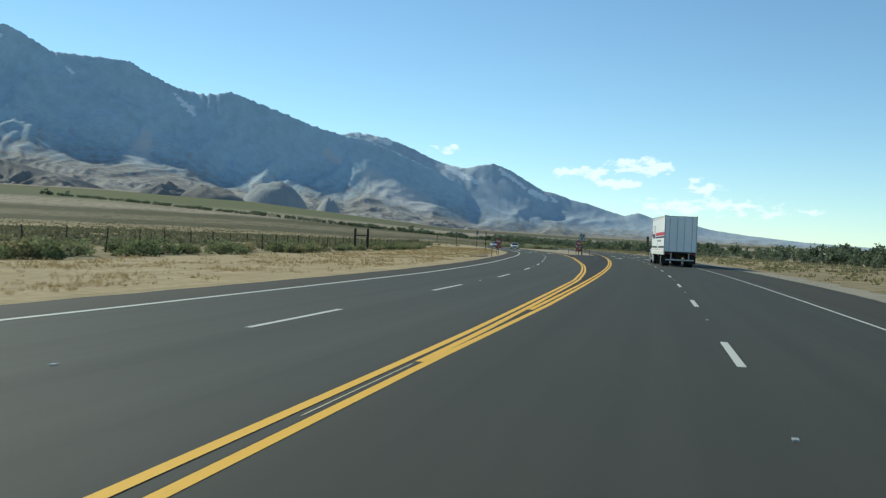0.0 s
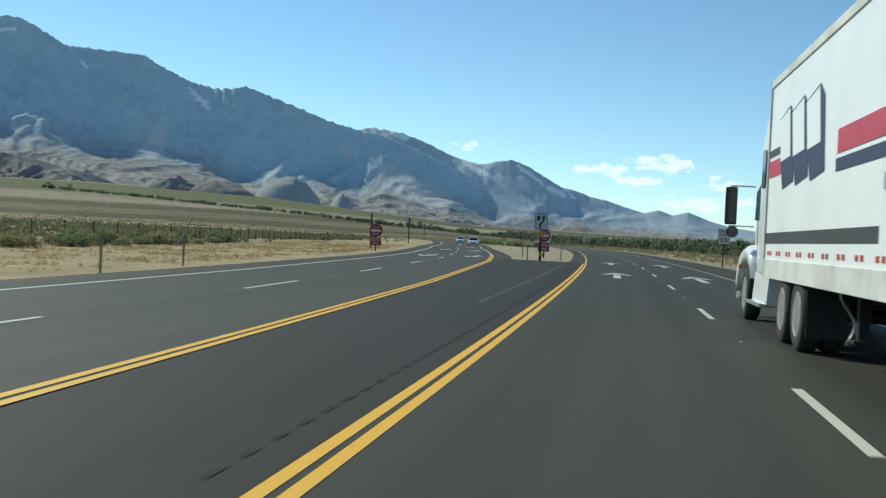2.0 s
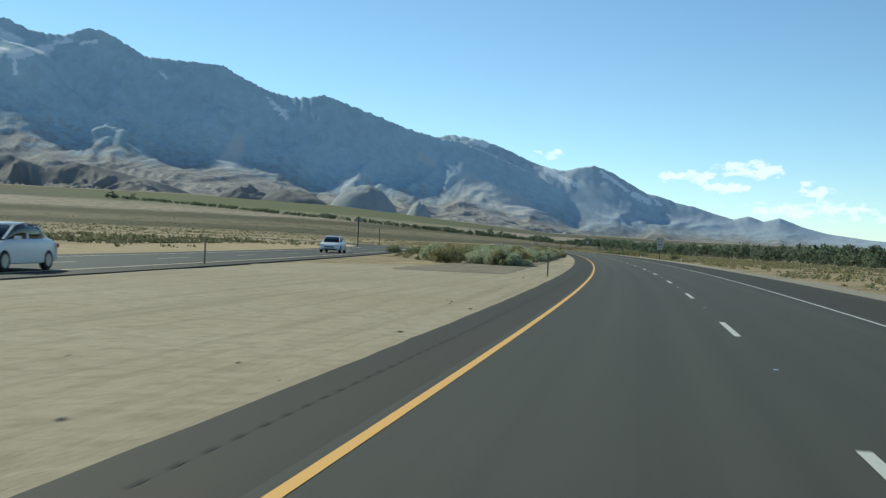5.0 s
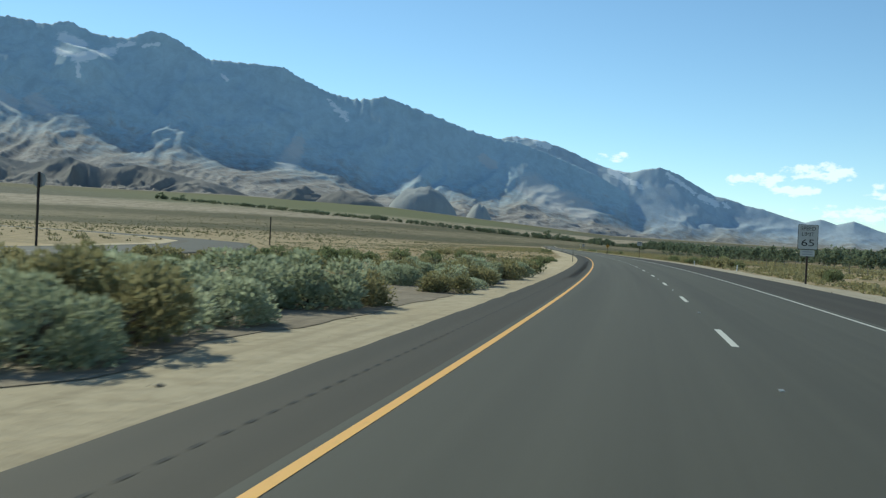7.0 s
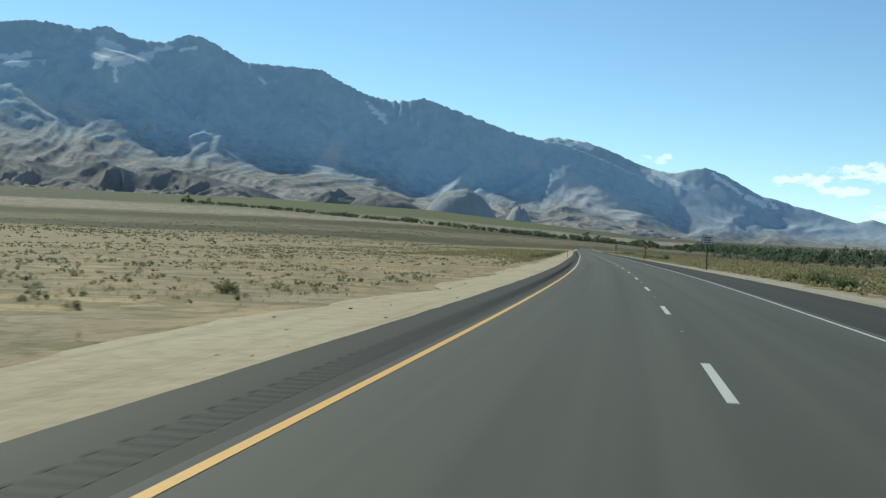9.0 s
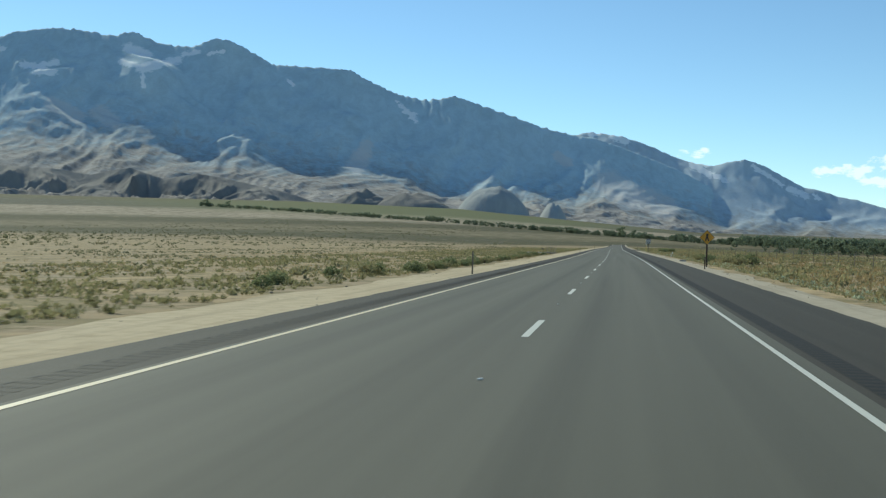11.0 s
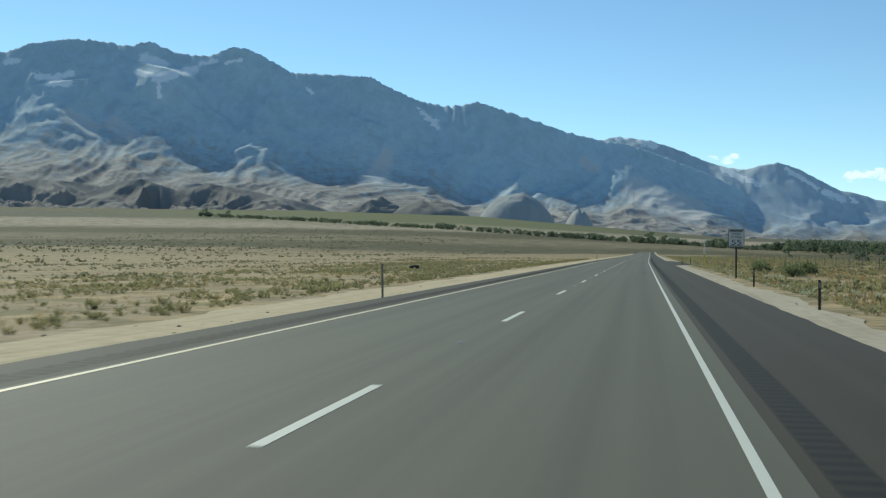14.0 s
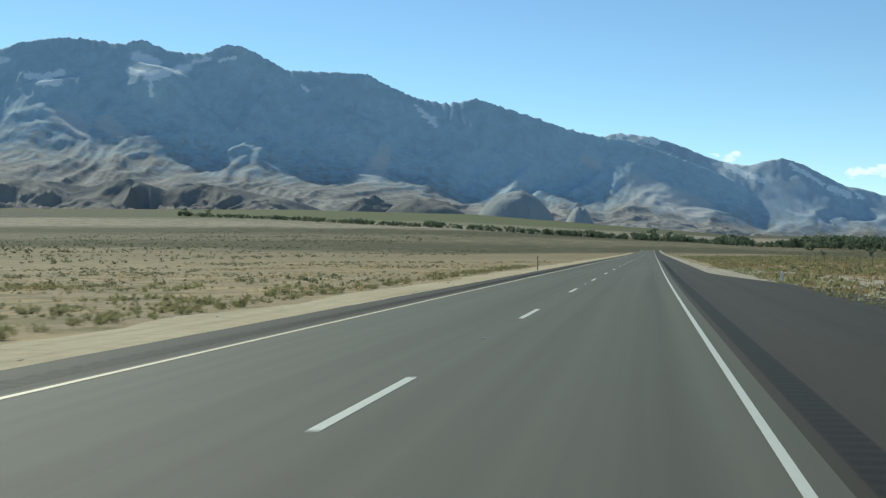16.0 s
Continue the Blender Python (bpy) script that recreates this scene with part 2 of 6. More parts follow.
def rise_of(az):
    """How steeply the valley floor climbs towards the mountains, by direction (degrees left of y)."""
    return np.interp(az, [-180, -60, -25, -8, 0, 6, 12, 20, 36, 70, 110, 180], [0, 0, 0.006, 0.009, 0.012, 0.021, 0.030, 0.034, 0.034, 0.025, 0.0, 0.0])


def ground_z(x, y):
    dx, dy = x - MIDDLE[0], y - MIDDLE[1]
    r, az = np.hypot(dx, dy), np.degrees(np.arctan2(-dx, dy))
    side = np.interp(y, LINE_Y, LINE_X) - x  # metres left of the road
    near = (1 - smooth_step(60, 260, np.abs(side))) * (1 - smooth_step(700, 1500, r))
    low = -3.6 * smooth_step(28, 130, -side) * (1 - smooth_step(900, 2600, r))  # the river flat beyond the right-hand fence
    return rise_of(az) * r * smooth_step(120, 3600, r) * (1 - near) + low - 0.07


def road_z(s):
    x, y = on_road(s, 0.0)
    return float(ground_z(np.array(float(x)), np.array(float(y)))) + 0.07


def build_ground():
    radii = np.concatenate([[0.0], 4.0 * (7690 / 4.0) ** (np.arange(150) / 149.0)])
    turns = np.radians(np.arange(0, 360, 0.9))
    n = len(turns)
    verts = [(MIDDLE[0], MIDDLE[1], -0.07)]
    for r in radii[1:]:
        x, y = MIDDLE[0] - r * np.sin(turns), MIDDLE[1] + r * np.cos(turns)
        z = ground_z(x, y)
        verts += list(zip(x.tolist(), y.tolist(), z.tolist()))
    faces = [(0, 1 + j, 1 + (j + 1) % n) for j in range(n)]
    for i in range(len(radii) - 2):
        a, b = 1 + i * n, 1 + (i + 1) * n
        faces += [(a + j, b + j, b + (j + 1) % n, a + (j + 1) % n) for j in range(n)]
    m, nt, bs = material("desert_scrub_ground")
    tc = nt.nodes.new("ShaderNodeTexCoord")
    wide = noise_at(nt, 0.011, 5, 0.55, stretch=(1.6, 0.55, 1), distortion=0.4)
    patch = noise_at(nt, 0.09, 6, 0.6, stretch=(1.3, 0.7, 1))
    tuft = noise_at(nt, 1.1, 5, 0.7)
    fine = noise_at(nt, 7.0, 4, 0.7)
    reach = nt.nodes.new("ShaderNodeVectorMath")
    reach.operation = "DISTANCE"
    nt.links.new(tc.outputs["Object"], reach.inputs[0])
    reach.inputs[1].default_value = (MIDDLE[0], MIDDLE[1] + 150, 0)
    belt = calc(nt, "ADD", calc(nt, "DIVIDE", reach.outputs["Value"], 3600.0), calc(nt, "MULTIPLY", calc(nt, "SUBTRACT", wide, 0.5), 0.06))
    straw, tan, olive, brown, pale, dusk = (0.215, 0.175, 0.105), (0.33, 0.25, 0.15), (0.145, 0.130, 0.070), (0.104, 0.093, 0.050), (0.40, 0.325, 0.235), (0.125, 0.118, 0.085)
    c = ramp(nt, belt, [(0.0, tan), (0.10, tan), (0.14, olive), (0.18, tan), (0.22, brown), (0.29, brown), (0.33, straw), (0.39, straw), (0.43, brown), (0.48, brown), (0.53, pale), (0.64, pale), (0.67, dusk), (0.76, dusk), (0.82, olive), (0.92, olive), (1.0, pale)])
    # near the road: soil, yellow-green weeds and straw in patches of a few metres
    soil_mix = noise_at(nt, 0.30, 5, 0.65, stretch=(1.0, 0.6, 1))
    weed_mix = noise_at(nt, 0.42, 5, 0.7, distortion=0.5)
    near = ramp(nt, soil_mix, [(0.34, (0.45, 0.35, 0.235)), (0.45, (0.37, 0.28, 0.17)), (0.55, (0.45, 0.33, 0.185)), (0.66, (0.56, 0.415, 0.23))])
    near = mixed(nt, ramp(nt, patch, [(0.44, (0, 0, 0)), (0.60, (0.5, 0.5, 0.5))]), near, (0.37, 0.275, 0.16))
    near = mixed(nt, ramp(nt, weed_mix, [(0.48, (0, 0, 0)), (0.56, (0.7, 0.7, 0.7))]), near, (0.21, 0.175, 0.085))
    near = mixed(nt, ramp(nt, tuft, [(0.56, (0, 0, 0)), (0.68, (0.7, 0.7, 0.7))]), near, (0.15, 0.125, 0.06))
    near = mixed(nt, ramp(nt, fine, [(0.55, (0, 0, 0)), (0.70, (0.4, 0.4, 0.4))]), near, (0.48, 0.39, 0.25))
    mid_mix = noise_at(nt, 0.05, 7, 0.75, stretch=(1.3, 0.8, 1))
    c = mixed(nt, ramp(nt, mid_mix, [(0.48, (0, 0, 0)), (0.58, (0.7, 0.7, 0.7))]), c, (0.115, 0.10, 0.05))
    c = mixed(nt, ramp(nt, mid_mix, [(0.36, (0.6, 0.6, 0.6)), (0.45, (0, 0, 0))]), c, (0.33, 0.26, 0.16))
    c = mixed(nt, ramp(nt, belt, [(0.11, (1, 1, 1)), (0.22, (0, 0, 0))]), c, near)
    # the irrigated meadow far off
    dist = nt.nodes.new("ShaderNodeVectorMath")
    dist.operation = "DISTANCE"
    nt.links.new(tc.outputs["Object"], dist.inputs[0])
    dist.inputs[1].default_value = (-700, 3250, 95)
    meadow = ramp(nt, calc(nt, "DIVIDE", dist.outputs["Value"], 900.0), [(0.45, (0.85, 0.85, 0.85)), (0.9, (0, 0, 0))])
    c = mixed(nt, meadow, c, (0.16, 0.165, 0.075))
    nt.links.new(c, bs.inputs["Base Color"])
    bs.inputs["Roughness"].default_value, bs.inputs["Specular IOR Level"].default_value = 0.95, 0.1
    bumped(nt, bs, tuft, 0.6, 0.15)
    g = new("ground", mesh_of("ground", verts, faces, m, True))
    tagged(g, "dry desert valley floor with straw grass, sand and low scrub", "ground", kind="structure")


build_ground()


# ---- roads: strips laid along the line ----
def strip(name, s0, s1, left, right, z, mat, step=2.0, skirt=0.0, columns=1):
    """A band between two offsets (numbers or functions of s); UV holds metres across and along."""
    ss = np.arange(s0, s1 + step * 0.5, step)
    verts, faces, uvs = [], [], []
    cols = columns + 1
    for s in ss:
        a = left(s) if callable(left) else left
        b = right(s) if callable(right) else right
        z_own = z(s) if callable(z) else z
        row = [(a + (b - a) * k / columns) for k in range(cols)]
        for d in row:
            x, y = on_road(s, d)
            zz = z_own + (max(float(ground_z(np.asarray(x), np.asarray(y))) + 0.07, 0.0) if d > 25 else road_z(s) if s > 900 else 0.0)
            verts.append((float(x), float(y), zz))
            uvs.append((float(d), float(s)))
        if skirt:
            for d in (row[0] + skirt, row[-1] - skirt):
                x, y = on_road(s, d)
                verts.append((float(x), float(y), zz - 0.12))
                uvs.append((float(d), float(s)))
    w = cols + (2 if skirt else 0)
    for i in range(len(ss) - 1):
        p, q = i * w, (i + 1) * w
        for k in range(columns):
            faces.append((p + k, p + k + 1, q + k + 1, q + k))
        if skirt:
            faces.append((p + cols, p, q, q + cols))
            faces.append((p + columns, p + cols + 1, q + cols + 1, q + columns))
    me = mesh_of(name, verts, faces, mat)
    layer = me.uv_layers.new(name="UVMap")
    for loop in me.loops:
        layer.data[loop.index].uv = uvs[loop.vertex_index]
    return me


END = 1500.0


def wob(seed, size, scale):
    """An uneven edge."""
    return lambda s: size * noise.noise((s * scale, seed, 0.0)) + 0.4 * size * noise.noise((s * scale * 4.7, seed + 9.0, 0.0))


road = tagged(new("road", strip("road", -58, END, 3.75, -3.80, 0.0, ASPHALT, 4, 0.0, 4)), "two grey asphalt lanes with a white lane divider", "road", kind="structure")
tagged(new("road_oncoming", strip("road_oncoming", -58, END, lambda s: other(s) + 6.55, lambda s: other(s) - 0.15, -0.002, ASPHALT_GREY, 4, 0.0, 4)),
       "grey asphalt lanes of the oncoming roadway", "road", kind="structure")
jag = wob(3.0, 0.07, 0.5)
right_edge = lambda s: -6.25 - 0.55 * smooth_step(20, 60, s) * (1 - smooth_step(480, 560, s)) - jag(s) - 3.2 * smooth_step(862, 872, s) * (1 - smooth_step(886, 930, s))
left_edge = lambda s: 4.74 + 0.36 * smooth_step(215, 300, s) + jag(s + 77)
tagged(new("shoulder_right", strip("shoulder_right", -58, END, -3.80, right_edge, -0.004, ASPHALT_DARK, 1.0, 0.12, 2)),
       "dark asphalt shoulder beside the white edge line", "road shoulder", kind="structure")
tagged(new("shoulder_left", strip("shoulder_left", 171.5, END, left_edge, 3.75, -0.004, ASPHALT_DARK, 1.0, 0.12, 2)),
       "dark asphalt shoulder beside the yellow edge line", "road shoulder", kind="structure")
tagged(new("gore", strip("gore", -58, 171.5, lambda s: max(float(other(s)) - 0.15, 3.79), 3.75, -0.006, ASPHALT_GORE, 2, 0.0, 3)),
       "dark brown asphalt between the two double yellow lines", "road", kind="structure")
tagged(new("shoulder_oncoming_inner", strip("shoulder_oncoming_inner", 171.5, END, lambda s: other(s) - 0.15, lambda s: other(s) - 1.5 + jag(s + 31), -0.004, ASPHALT_DARK, 2, 0.12, 1)),
       "narrow dark asphalt shoulder of the oncoming roadway", "road shoulder", kind="structure")
tagged(new("shoulder_oncoming_outer", strip("shoulder_oncoming_outer", -58, END, lambda s: other(s) + 8.1 + jag(s + 55), lambda s: other(s) + 6.55, -0.004, ASPHALT_DARK, 2, 0.12, 1)),
       "dark asphalt outer shoulder of the oncoming roadway", "road shoulder", kind="structure")

# bare sand beside the asphalt
edge_a, edge_b = wob(11.0, 0.55, 0.16), wob(17.0, 1.2, 0.06)
tagged(new("verge_left", strip("verge_left", 331.5, END, lambda s: 7.4 + edge_a(s) + 0.6 * edge_b(s), lambda s: 5.0, -0.047, SAND, 1.0)),
       "strip of pale bare sand along the asphalt", "dirt verge", kind="structure")
tagged(new("verge_right", strip("verge_right", -58, END, lambda s: right_edge(s) + 0.1, lambda s: right_edge(s) - 1.9 - 5.0 * smooth_step(866, 884, s) * (1 - smooth_step(925, 950, s)) + 0.6 * smooth_step(540, 600, s) - edge_a(s + 40) - 0.5 * edge_b(s), -0.045, GRAVEL, 1.0)),
       "strip of greyish gravelly sand along the asphalt", "dirt verge", kind="structure")
tagged(new("median_island", strip("median_island", 170.5, 332.5, lambda s: (other(s) - 1.35) * (1 - smooth_step(285, 331, s)) + (7.4 + edge_a(s) + 0.6 * edge_b(s)) * smooth_step(285, 331, s) + 2.0 * edge_b(s + 9) * smooth_step(275, 290, s) * (1 - smooth_step(315, 331, s)), lambda s: 4.6, -0.045, SAND, 1.0, 0.0, 6)),
       "bare sandy median with a few stones and tracks", "dirt median", kind="structure")
tagged(new("litter_strip", strip("litter_strip", 296, 408, lambda s: 13.0 + edge_b(s + 5), lambda s: 7.6 - 1.2 * smooth_step(335, 385, s) + 1.1 * edge_a(s * 1.7 + 12), -0.036, LITTER, 1.0, 0.0, 3)),
       "grey-brown dirt with leaf litter under the sagebrush", "dirt", kind="structure")
tagged(new("verge_oncoming", strip("verge_oncoming", -58, 420, lambda s: other(s) + 21 + 2 * edge_b(s), lambda s: other(s) + 8.0, -0.045, STRAW, 1.0, 0.0, 4)),
       "wide straw-coloured dirt verge with dry weeds", "dirt verge", kind="structure")
tagged(new("verge_oncoming_far", strip("verge_oncoming_far", 420, END, lambda s: other(s) + 10.5 + edge_b(s), lambda s: other(s) + 8.0, -0.045, SAND, 3.0)),
       "strip of pale bare sand along the oncoming roadway", "dirt verge", kind="structure")

# ---- road markings ----
ROAD = road


def line_part(name, s0, s1, d, width, mat, label, step=2.0):
    f = d if callable(d) else (lambda s: d)
    return part(name, strip(name, s0, s1, lambda s: float(f(s)) + width / 2, lambda s: float(f(s)) - width / 2, 0.004, mat, step), mat, ROAD, label)


line_part("edge_line", -58, END, -3.54, 0.085, PAINT_WHITE, "white edge line", 2)
line_part("edge_line", 168, 520, 3.585, 0.105, PAINT_ORANGE, "yellow edge line", 2)
line_part("edge_line", 520, END, 3.60, 0.105, PAINT_PALE, "faded pale yellow edge line", 2)
STRIPE = "one stripe of a double yellow line"
line_part("double_line", -58, 168, lambda s: float(np.interp(s, [13, 26], [3.66, 3.54])), 0.115, PAINT_YELLOW, STRIPE)
line_part("double_line", 24, 168, 3.72, 0.115, PAINT_YELLOW, STRIPE)
line_part("double_line", -58, 186, lambda s: float(other(s)) + 0.09, 0.115, PAINT_YELLOW, STRIPE)
line_part("double_line", 12.8, 186, lambda s: float(other(s)) - 0.09, 0.115, PAINT_YELLOW, STRIPE)
line_part("guide_line", 8.6, 12.8, 3.795, 0.016, PAINT_PALE, "thin pale guide line between the yellow stripes")
line_part("edge_line", 186, 400, lambda s: other(s), 0.15, PAINT_PALE, "yellow edge line of the oncoming roadway")
line_part("edge_line", -58, 400, lambda s: other(s) + 6.4, 0.15, PAINT_WHITE, "white edge line of the oncoming roadway")


def patch_mesh(name, outline, s, d, mat, z=0.0045):
    """A flat painted shape; the outline holds (across to the right, along) from the place s, d."""
    verts = []
    for a, b in outline:
        x, y = on_road(s + b, d - a)
        verts.append((float(x), float(y), z))
    return mesh_of(name, verts, [tuple(range(len(verts)))], mat)


for i in range(-4, 90):
    s = -0.07 + 14.63 * i
    part("lane_dash", strip("lane_dash", s, s + 3.75, 0.06, -0.06, 0.004, PAINT_WHITE, 1.25), None, ROAD)
    if s < 400:
        part("lane_dash", strip("lane_dash", s + 1.2, s + 5.7, lambda q: float(other(q)) + 3.21, lambda q: float(other(q)) + 3.09, 0.004, PAINT_WHITE, 1.25), None, ROAD)
for s, d in ((140.6, 1.83), (169.5, 1.83), (140.6, -1.83), (169.5, -1.83)):
    shaft = [(-0.16, 0), (0.16, 0), (0.16, 5.4), (-0.16, 5.4)]
    head = [(-0.74, 4.6), (-0.5, 4.6), (0.0, 6.5), (0.5, 4.6), (0.74, 4.6), (0.1, 8.0), (-0.1, 8.0)]
    part("lane_arrow", patch_mesh("lane_arrow", shaft, s, d, PAINT_WHITE), None, ROAD, "white painted lane arrow")
    part("lane_arrow", patch_mesh("lane_arrow", head, s, d, PAINT_WHITE, 0.0047), None, ROAD, "head of a white painted lane arrow")
for s, d in ((172.0, 1.6), (168.0, 4.75), (205.0, 1.6), (205.0, 4.75), (240.0, 1.6)):
    shaft = [(-0.16, 8.0), (-0.16, 2.6), (0.16, 2.6), (0.16, 8.0)]
    head = [(-0.74, 3.4), (-0.1, 0.0), (0.1, 0.0), (0.74, 3.4), (0.5, 3.4), (0.0, 1.5), (-0.5, 3.4)]
    part("lane_arrow", patch_mesh("lane_arrow", shaft, s, float(other(s)) + d, PAINT_WHITE), None, ROAD, "white painted lane arrow")
    part("lane_arrow", patch_mesh("lane_arrow", head, s, float(other(s)) + d, PAINT_WHITE, 0.0047), None, ROAD, "head of a white painted lane arrow")


def box_bm(x0, x1, y0, y1, z0, z1, bevel=0.0, bm=None):
    bm = bm or bmesh.new()
    made = bmesh.ops.create_cube(bm, size=1.0, matrix=Matrix.LocRotScale(((x0 + x1) / 2, (y0 + y1) / 2, (z0 + z1) / 2), None, (x1 - x0, y1 - y0, z1 - z0)))
    if bevel:
        edges = {e for v in made["verts"] for e in v.link_edges}
        bmesh.ops.bevel(bm, geom=list(edges), offset=bevel, segments=2, affect="EDGES", profile=0.6)
    return bm


# milled rumble grooves in the shoulders: flat bars, the shade in the grooves put into dark colour
def rumble(name, s0, s1, d0, d1, pitch, size, mat):
    verts, faces = [], []
    s = s0
    while s < s1:
        k = len(verts)
        for a in (0.0, size):
            for d in (d0, d1):
                x, y = on_road(s + a, d)
                verts.append((float(x), float(y), -0.001))
        faces.append((k, k + 1, k + 3, k + 2))
        s += pitch
    tagged(part(name, mesh_of(name, verts, faces, mat), None, ROAD, "flat dark bars painting the shade of milled rumble grooves in the shoulder"), kind="stuff")


# near-black asphalt colour for the shade inside the grooves
ASPHALT_GROOVE_SHADE = asphalt("asphalt_groove_shade", (0.013, 0.011, 0.009), (0.017, 0.015, 0.012))
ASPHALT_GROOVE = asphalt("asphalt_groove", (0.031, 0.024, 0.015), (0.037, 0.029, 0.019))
rumble("rumble_strip", 100, 172, 4.16, 4.10, 0.62, 0.30, ASPHALT_GROOVE_SHADE)
rumble("rumble_strip", 172, 1000, 4.43, 4.385, 0.52, 0.22, ASPHALT_GROOVE_SHADE)
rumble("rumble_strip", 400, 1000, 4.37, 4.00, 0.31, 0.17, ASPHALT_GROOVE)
tagged(part("rumble_band", strip("rumble_band", 540, 1000, -3.93, -4.28, -0.002, ASPHALT_GROOVE, 2.0), None, ROAD, "darker asphalt band along the rumble grooves"), kind="stuff")
rumble("rumble_strip", 540, 1000, -3.95, -4.26, 0.31, 0.17, ASPHALT_GROOVE_SHADE)

SEAM = asphalt("asphalt_seam", (0.075, 0.068, 0.058), (0.085, 0.077, 0.066))
wander = wob(23.0, 0.05, 0.25)
part("asphalt_seam", strip("asphalt_seam", 118, 168, lambda s: 5.02 + wander(s), lambda s: 4.88 + wander(s + 3), -0.003, SEAM, 1.0), None, ROAD, "pale worn seam in the dark asphalt")
TAR = asphalt("tar_line", (0.017, 0.015, 0.013), (0.022, 0.020, 0.017))
for k, (s0, d0, s1, d1) in enumerate(((126, 5.8, 168, 6.35), (138, 6.9, 168, 7.6))):
    part("tar_line", strip("tar_line", s0, s1, lambda s: d0 + (d1 - d0) * (s - s0) / (s1 - s0) + 0.03 + wander(s + 50 * k), lambda s: d0 + (d1 - d0) * (s - s0) / (s1 - s0) - 0.03 + wander(s + 50 * k), -0.003, TAR, 1.0), None, ROAD, "dark tar joint in the asphalt")

# raised white reflectors between the dashes
STUD = plain("ceramic_stud", (0.72, 0.71, 0.68), 0.4, 0, 0.1, 20)
stud_mesh = bpy.data.meshes.new("road_stud")
bm = box_bm(-0.028, 0.028, -0.03, 0.03, 0.0, 0.014, 0.006)
bm.to_mesh(stud_mesh)
bm.free()
stud_mesh.materials.append(STUD)
for i in range(-3, 62):
    for d in (0.0, None):
        s = 9.2 + 14.63 * i + (0.0 if d is not None else 1.2)
        if d is None and (i % 2 or s > 420):
            continue
        o = part("road_stud", stud_mesh, None, ROAD)
        o.matrix_basis = at_road(s, d if d is not None else float(other(s)) + 3.15, 0.0015)


# ---- mountains ----
def at_sky(az, el, r):
    """The place at that direction and distance from the middle of the valley road."""
    return (MIDDLE[0] - r * math.sin(radians(az)), MIDDLE[1] + r * math.cos(radians(az)), r * math.tan(radians(el)))


def rock(name, low, high, scree, snow=(), snow_r=0.0, fans_and_lit_spur=(), relief=10.0):
    """Granite and scree: tan apron low down, grey rock above (the ranges' rock carries haze in its colour), snow lying
    in hollows near the crest.
    """
    m, nt, bs = material(name)
    tc = nt.nodes.new("ShaderNodeTexCoord")
    sx = nt.nodes.new("ShaderNodeSeparateXYZ")
    nt.links.new(tc.outputs["Object"], sx.inputs[0])
    n1 = noise_at(nt, 0.0022, 7, 0.6)
    n2 = noise_at(nt, 0.009, 9, 0.68, stretch=(1.6, 1, 0.4), distortion=0.6)
    n3 = noise_at(nt, 0.05, 5, 0.7)
    # the apron below the wall carries scree and scrub, the wall is bare rock
    apron = nt.nodes.new("ShaderNodeAttribute")
    apron.attribute_name = "apron"
    c = mixed(nt, ramp(nt, n1, [(0.35, (0, 0, 0)), (0.65, (1, 1, 1))]), low, high)
    flat = calc(nt, "ADD", apron.outputs["Fac"], calc(nt, "MULTIPLY", calc(nt, "SUBTRACT", n2, 0.5), 1.6))
    c = mixed(nt, ramp(nt, flat, [(0.30, (0, 0, 0)), (0.85, (1, 1, 1))]), c, scree)
    brush = noise_at(nt, 0.016, 7, 0.72, distortion=0.8)
    patchy = mixed(nt, ramp(nt, brush, [(0.42, (0.9, 0.9, 0.9)), (0.56, (0, 0, 0))]), c, mixed(nt, 1.0, c, (0.60, 0.58, 0.57), "MULTIPLY"))
    c = mixed(nt, apron.outputs["Fac"], c, patchy)
    c = mixed(nt, ramp(nt, n2, [(0.36, (0.8, 0.8, 0.8)), (0.62, (0, 0, 0))]), c, mixed(nt, 1.0, c, (0.80, 0.81, 0.82), "MULTIPLY"))
    c = mixed(nt, ramp(nt, n3, [(0.45, (0.0, 0.0, 0.0)), (0.75, (0.3, 0.3, 0.3))]), c, mixed(nt, 1.0, c, (1.15, 1.15, 1.14), "MULTIPLY"))

    def streak(az0, el0, az1, el1, half, r):
        """Snow, scree or a painted lit facet along a gully or a ledge, from one direction to another."""
        a = radians((az0 + az1) / 2)
        p0, p1 = at_sky(az0, el0, r), at_sky(az1, el1, r)
        u0, u1 = p0[0] * math.cos(a) + p0[1] * math.sin(a), p1[0] * math.cos(a) + p1[1] * math.sin(a)
        du, dz = u1 - u0, p1[2] - p0[2]
        size = math.hypot(du, dz)
        du, dz = du / size, dz / size
        u = calc(nt, "SUBTRACT", calc(nt, "ADD", calc(nt, "MULTIPLY", sx.outputs[0], math.cos(a)), calc(nt, "MULTIPLY", sx.outputs[1], math.sin(a))), u0)
        z = calc(nt, "SUBTRACT", sx.outputs[2], p0[2])
        along = calc(nt, "ADD", calc(nt, "MULTIPLY", u, du), calc(nt, "MULTIPLY", z, dz))
        over = calc(nt, "SUBTRACT", along, calc(nt, "MINIMUM", calc(nt, "MAXIMUM", along, 0.0), size))
        off = calc(nt, "SUBTRACT", calc(nt, "MULTIPLY", u, dz), calc(nt, "MULTIPLY", z, du))
        gap = calc(nt, "SQRT", calc(nt, "ADD", calc(nt, "MULTIPLY", over, over), calc(nt, "MULTIPLY", off, off)))
        v = calc(nt, "SUBTRACT", 1.0, calc(nt, "DIVIDE", calc(nt, "ADD", gap, ragged), half))
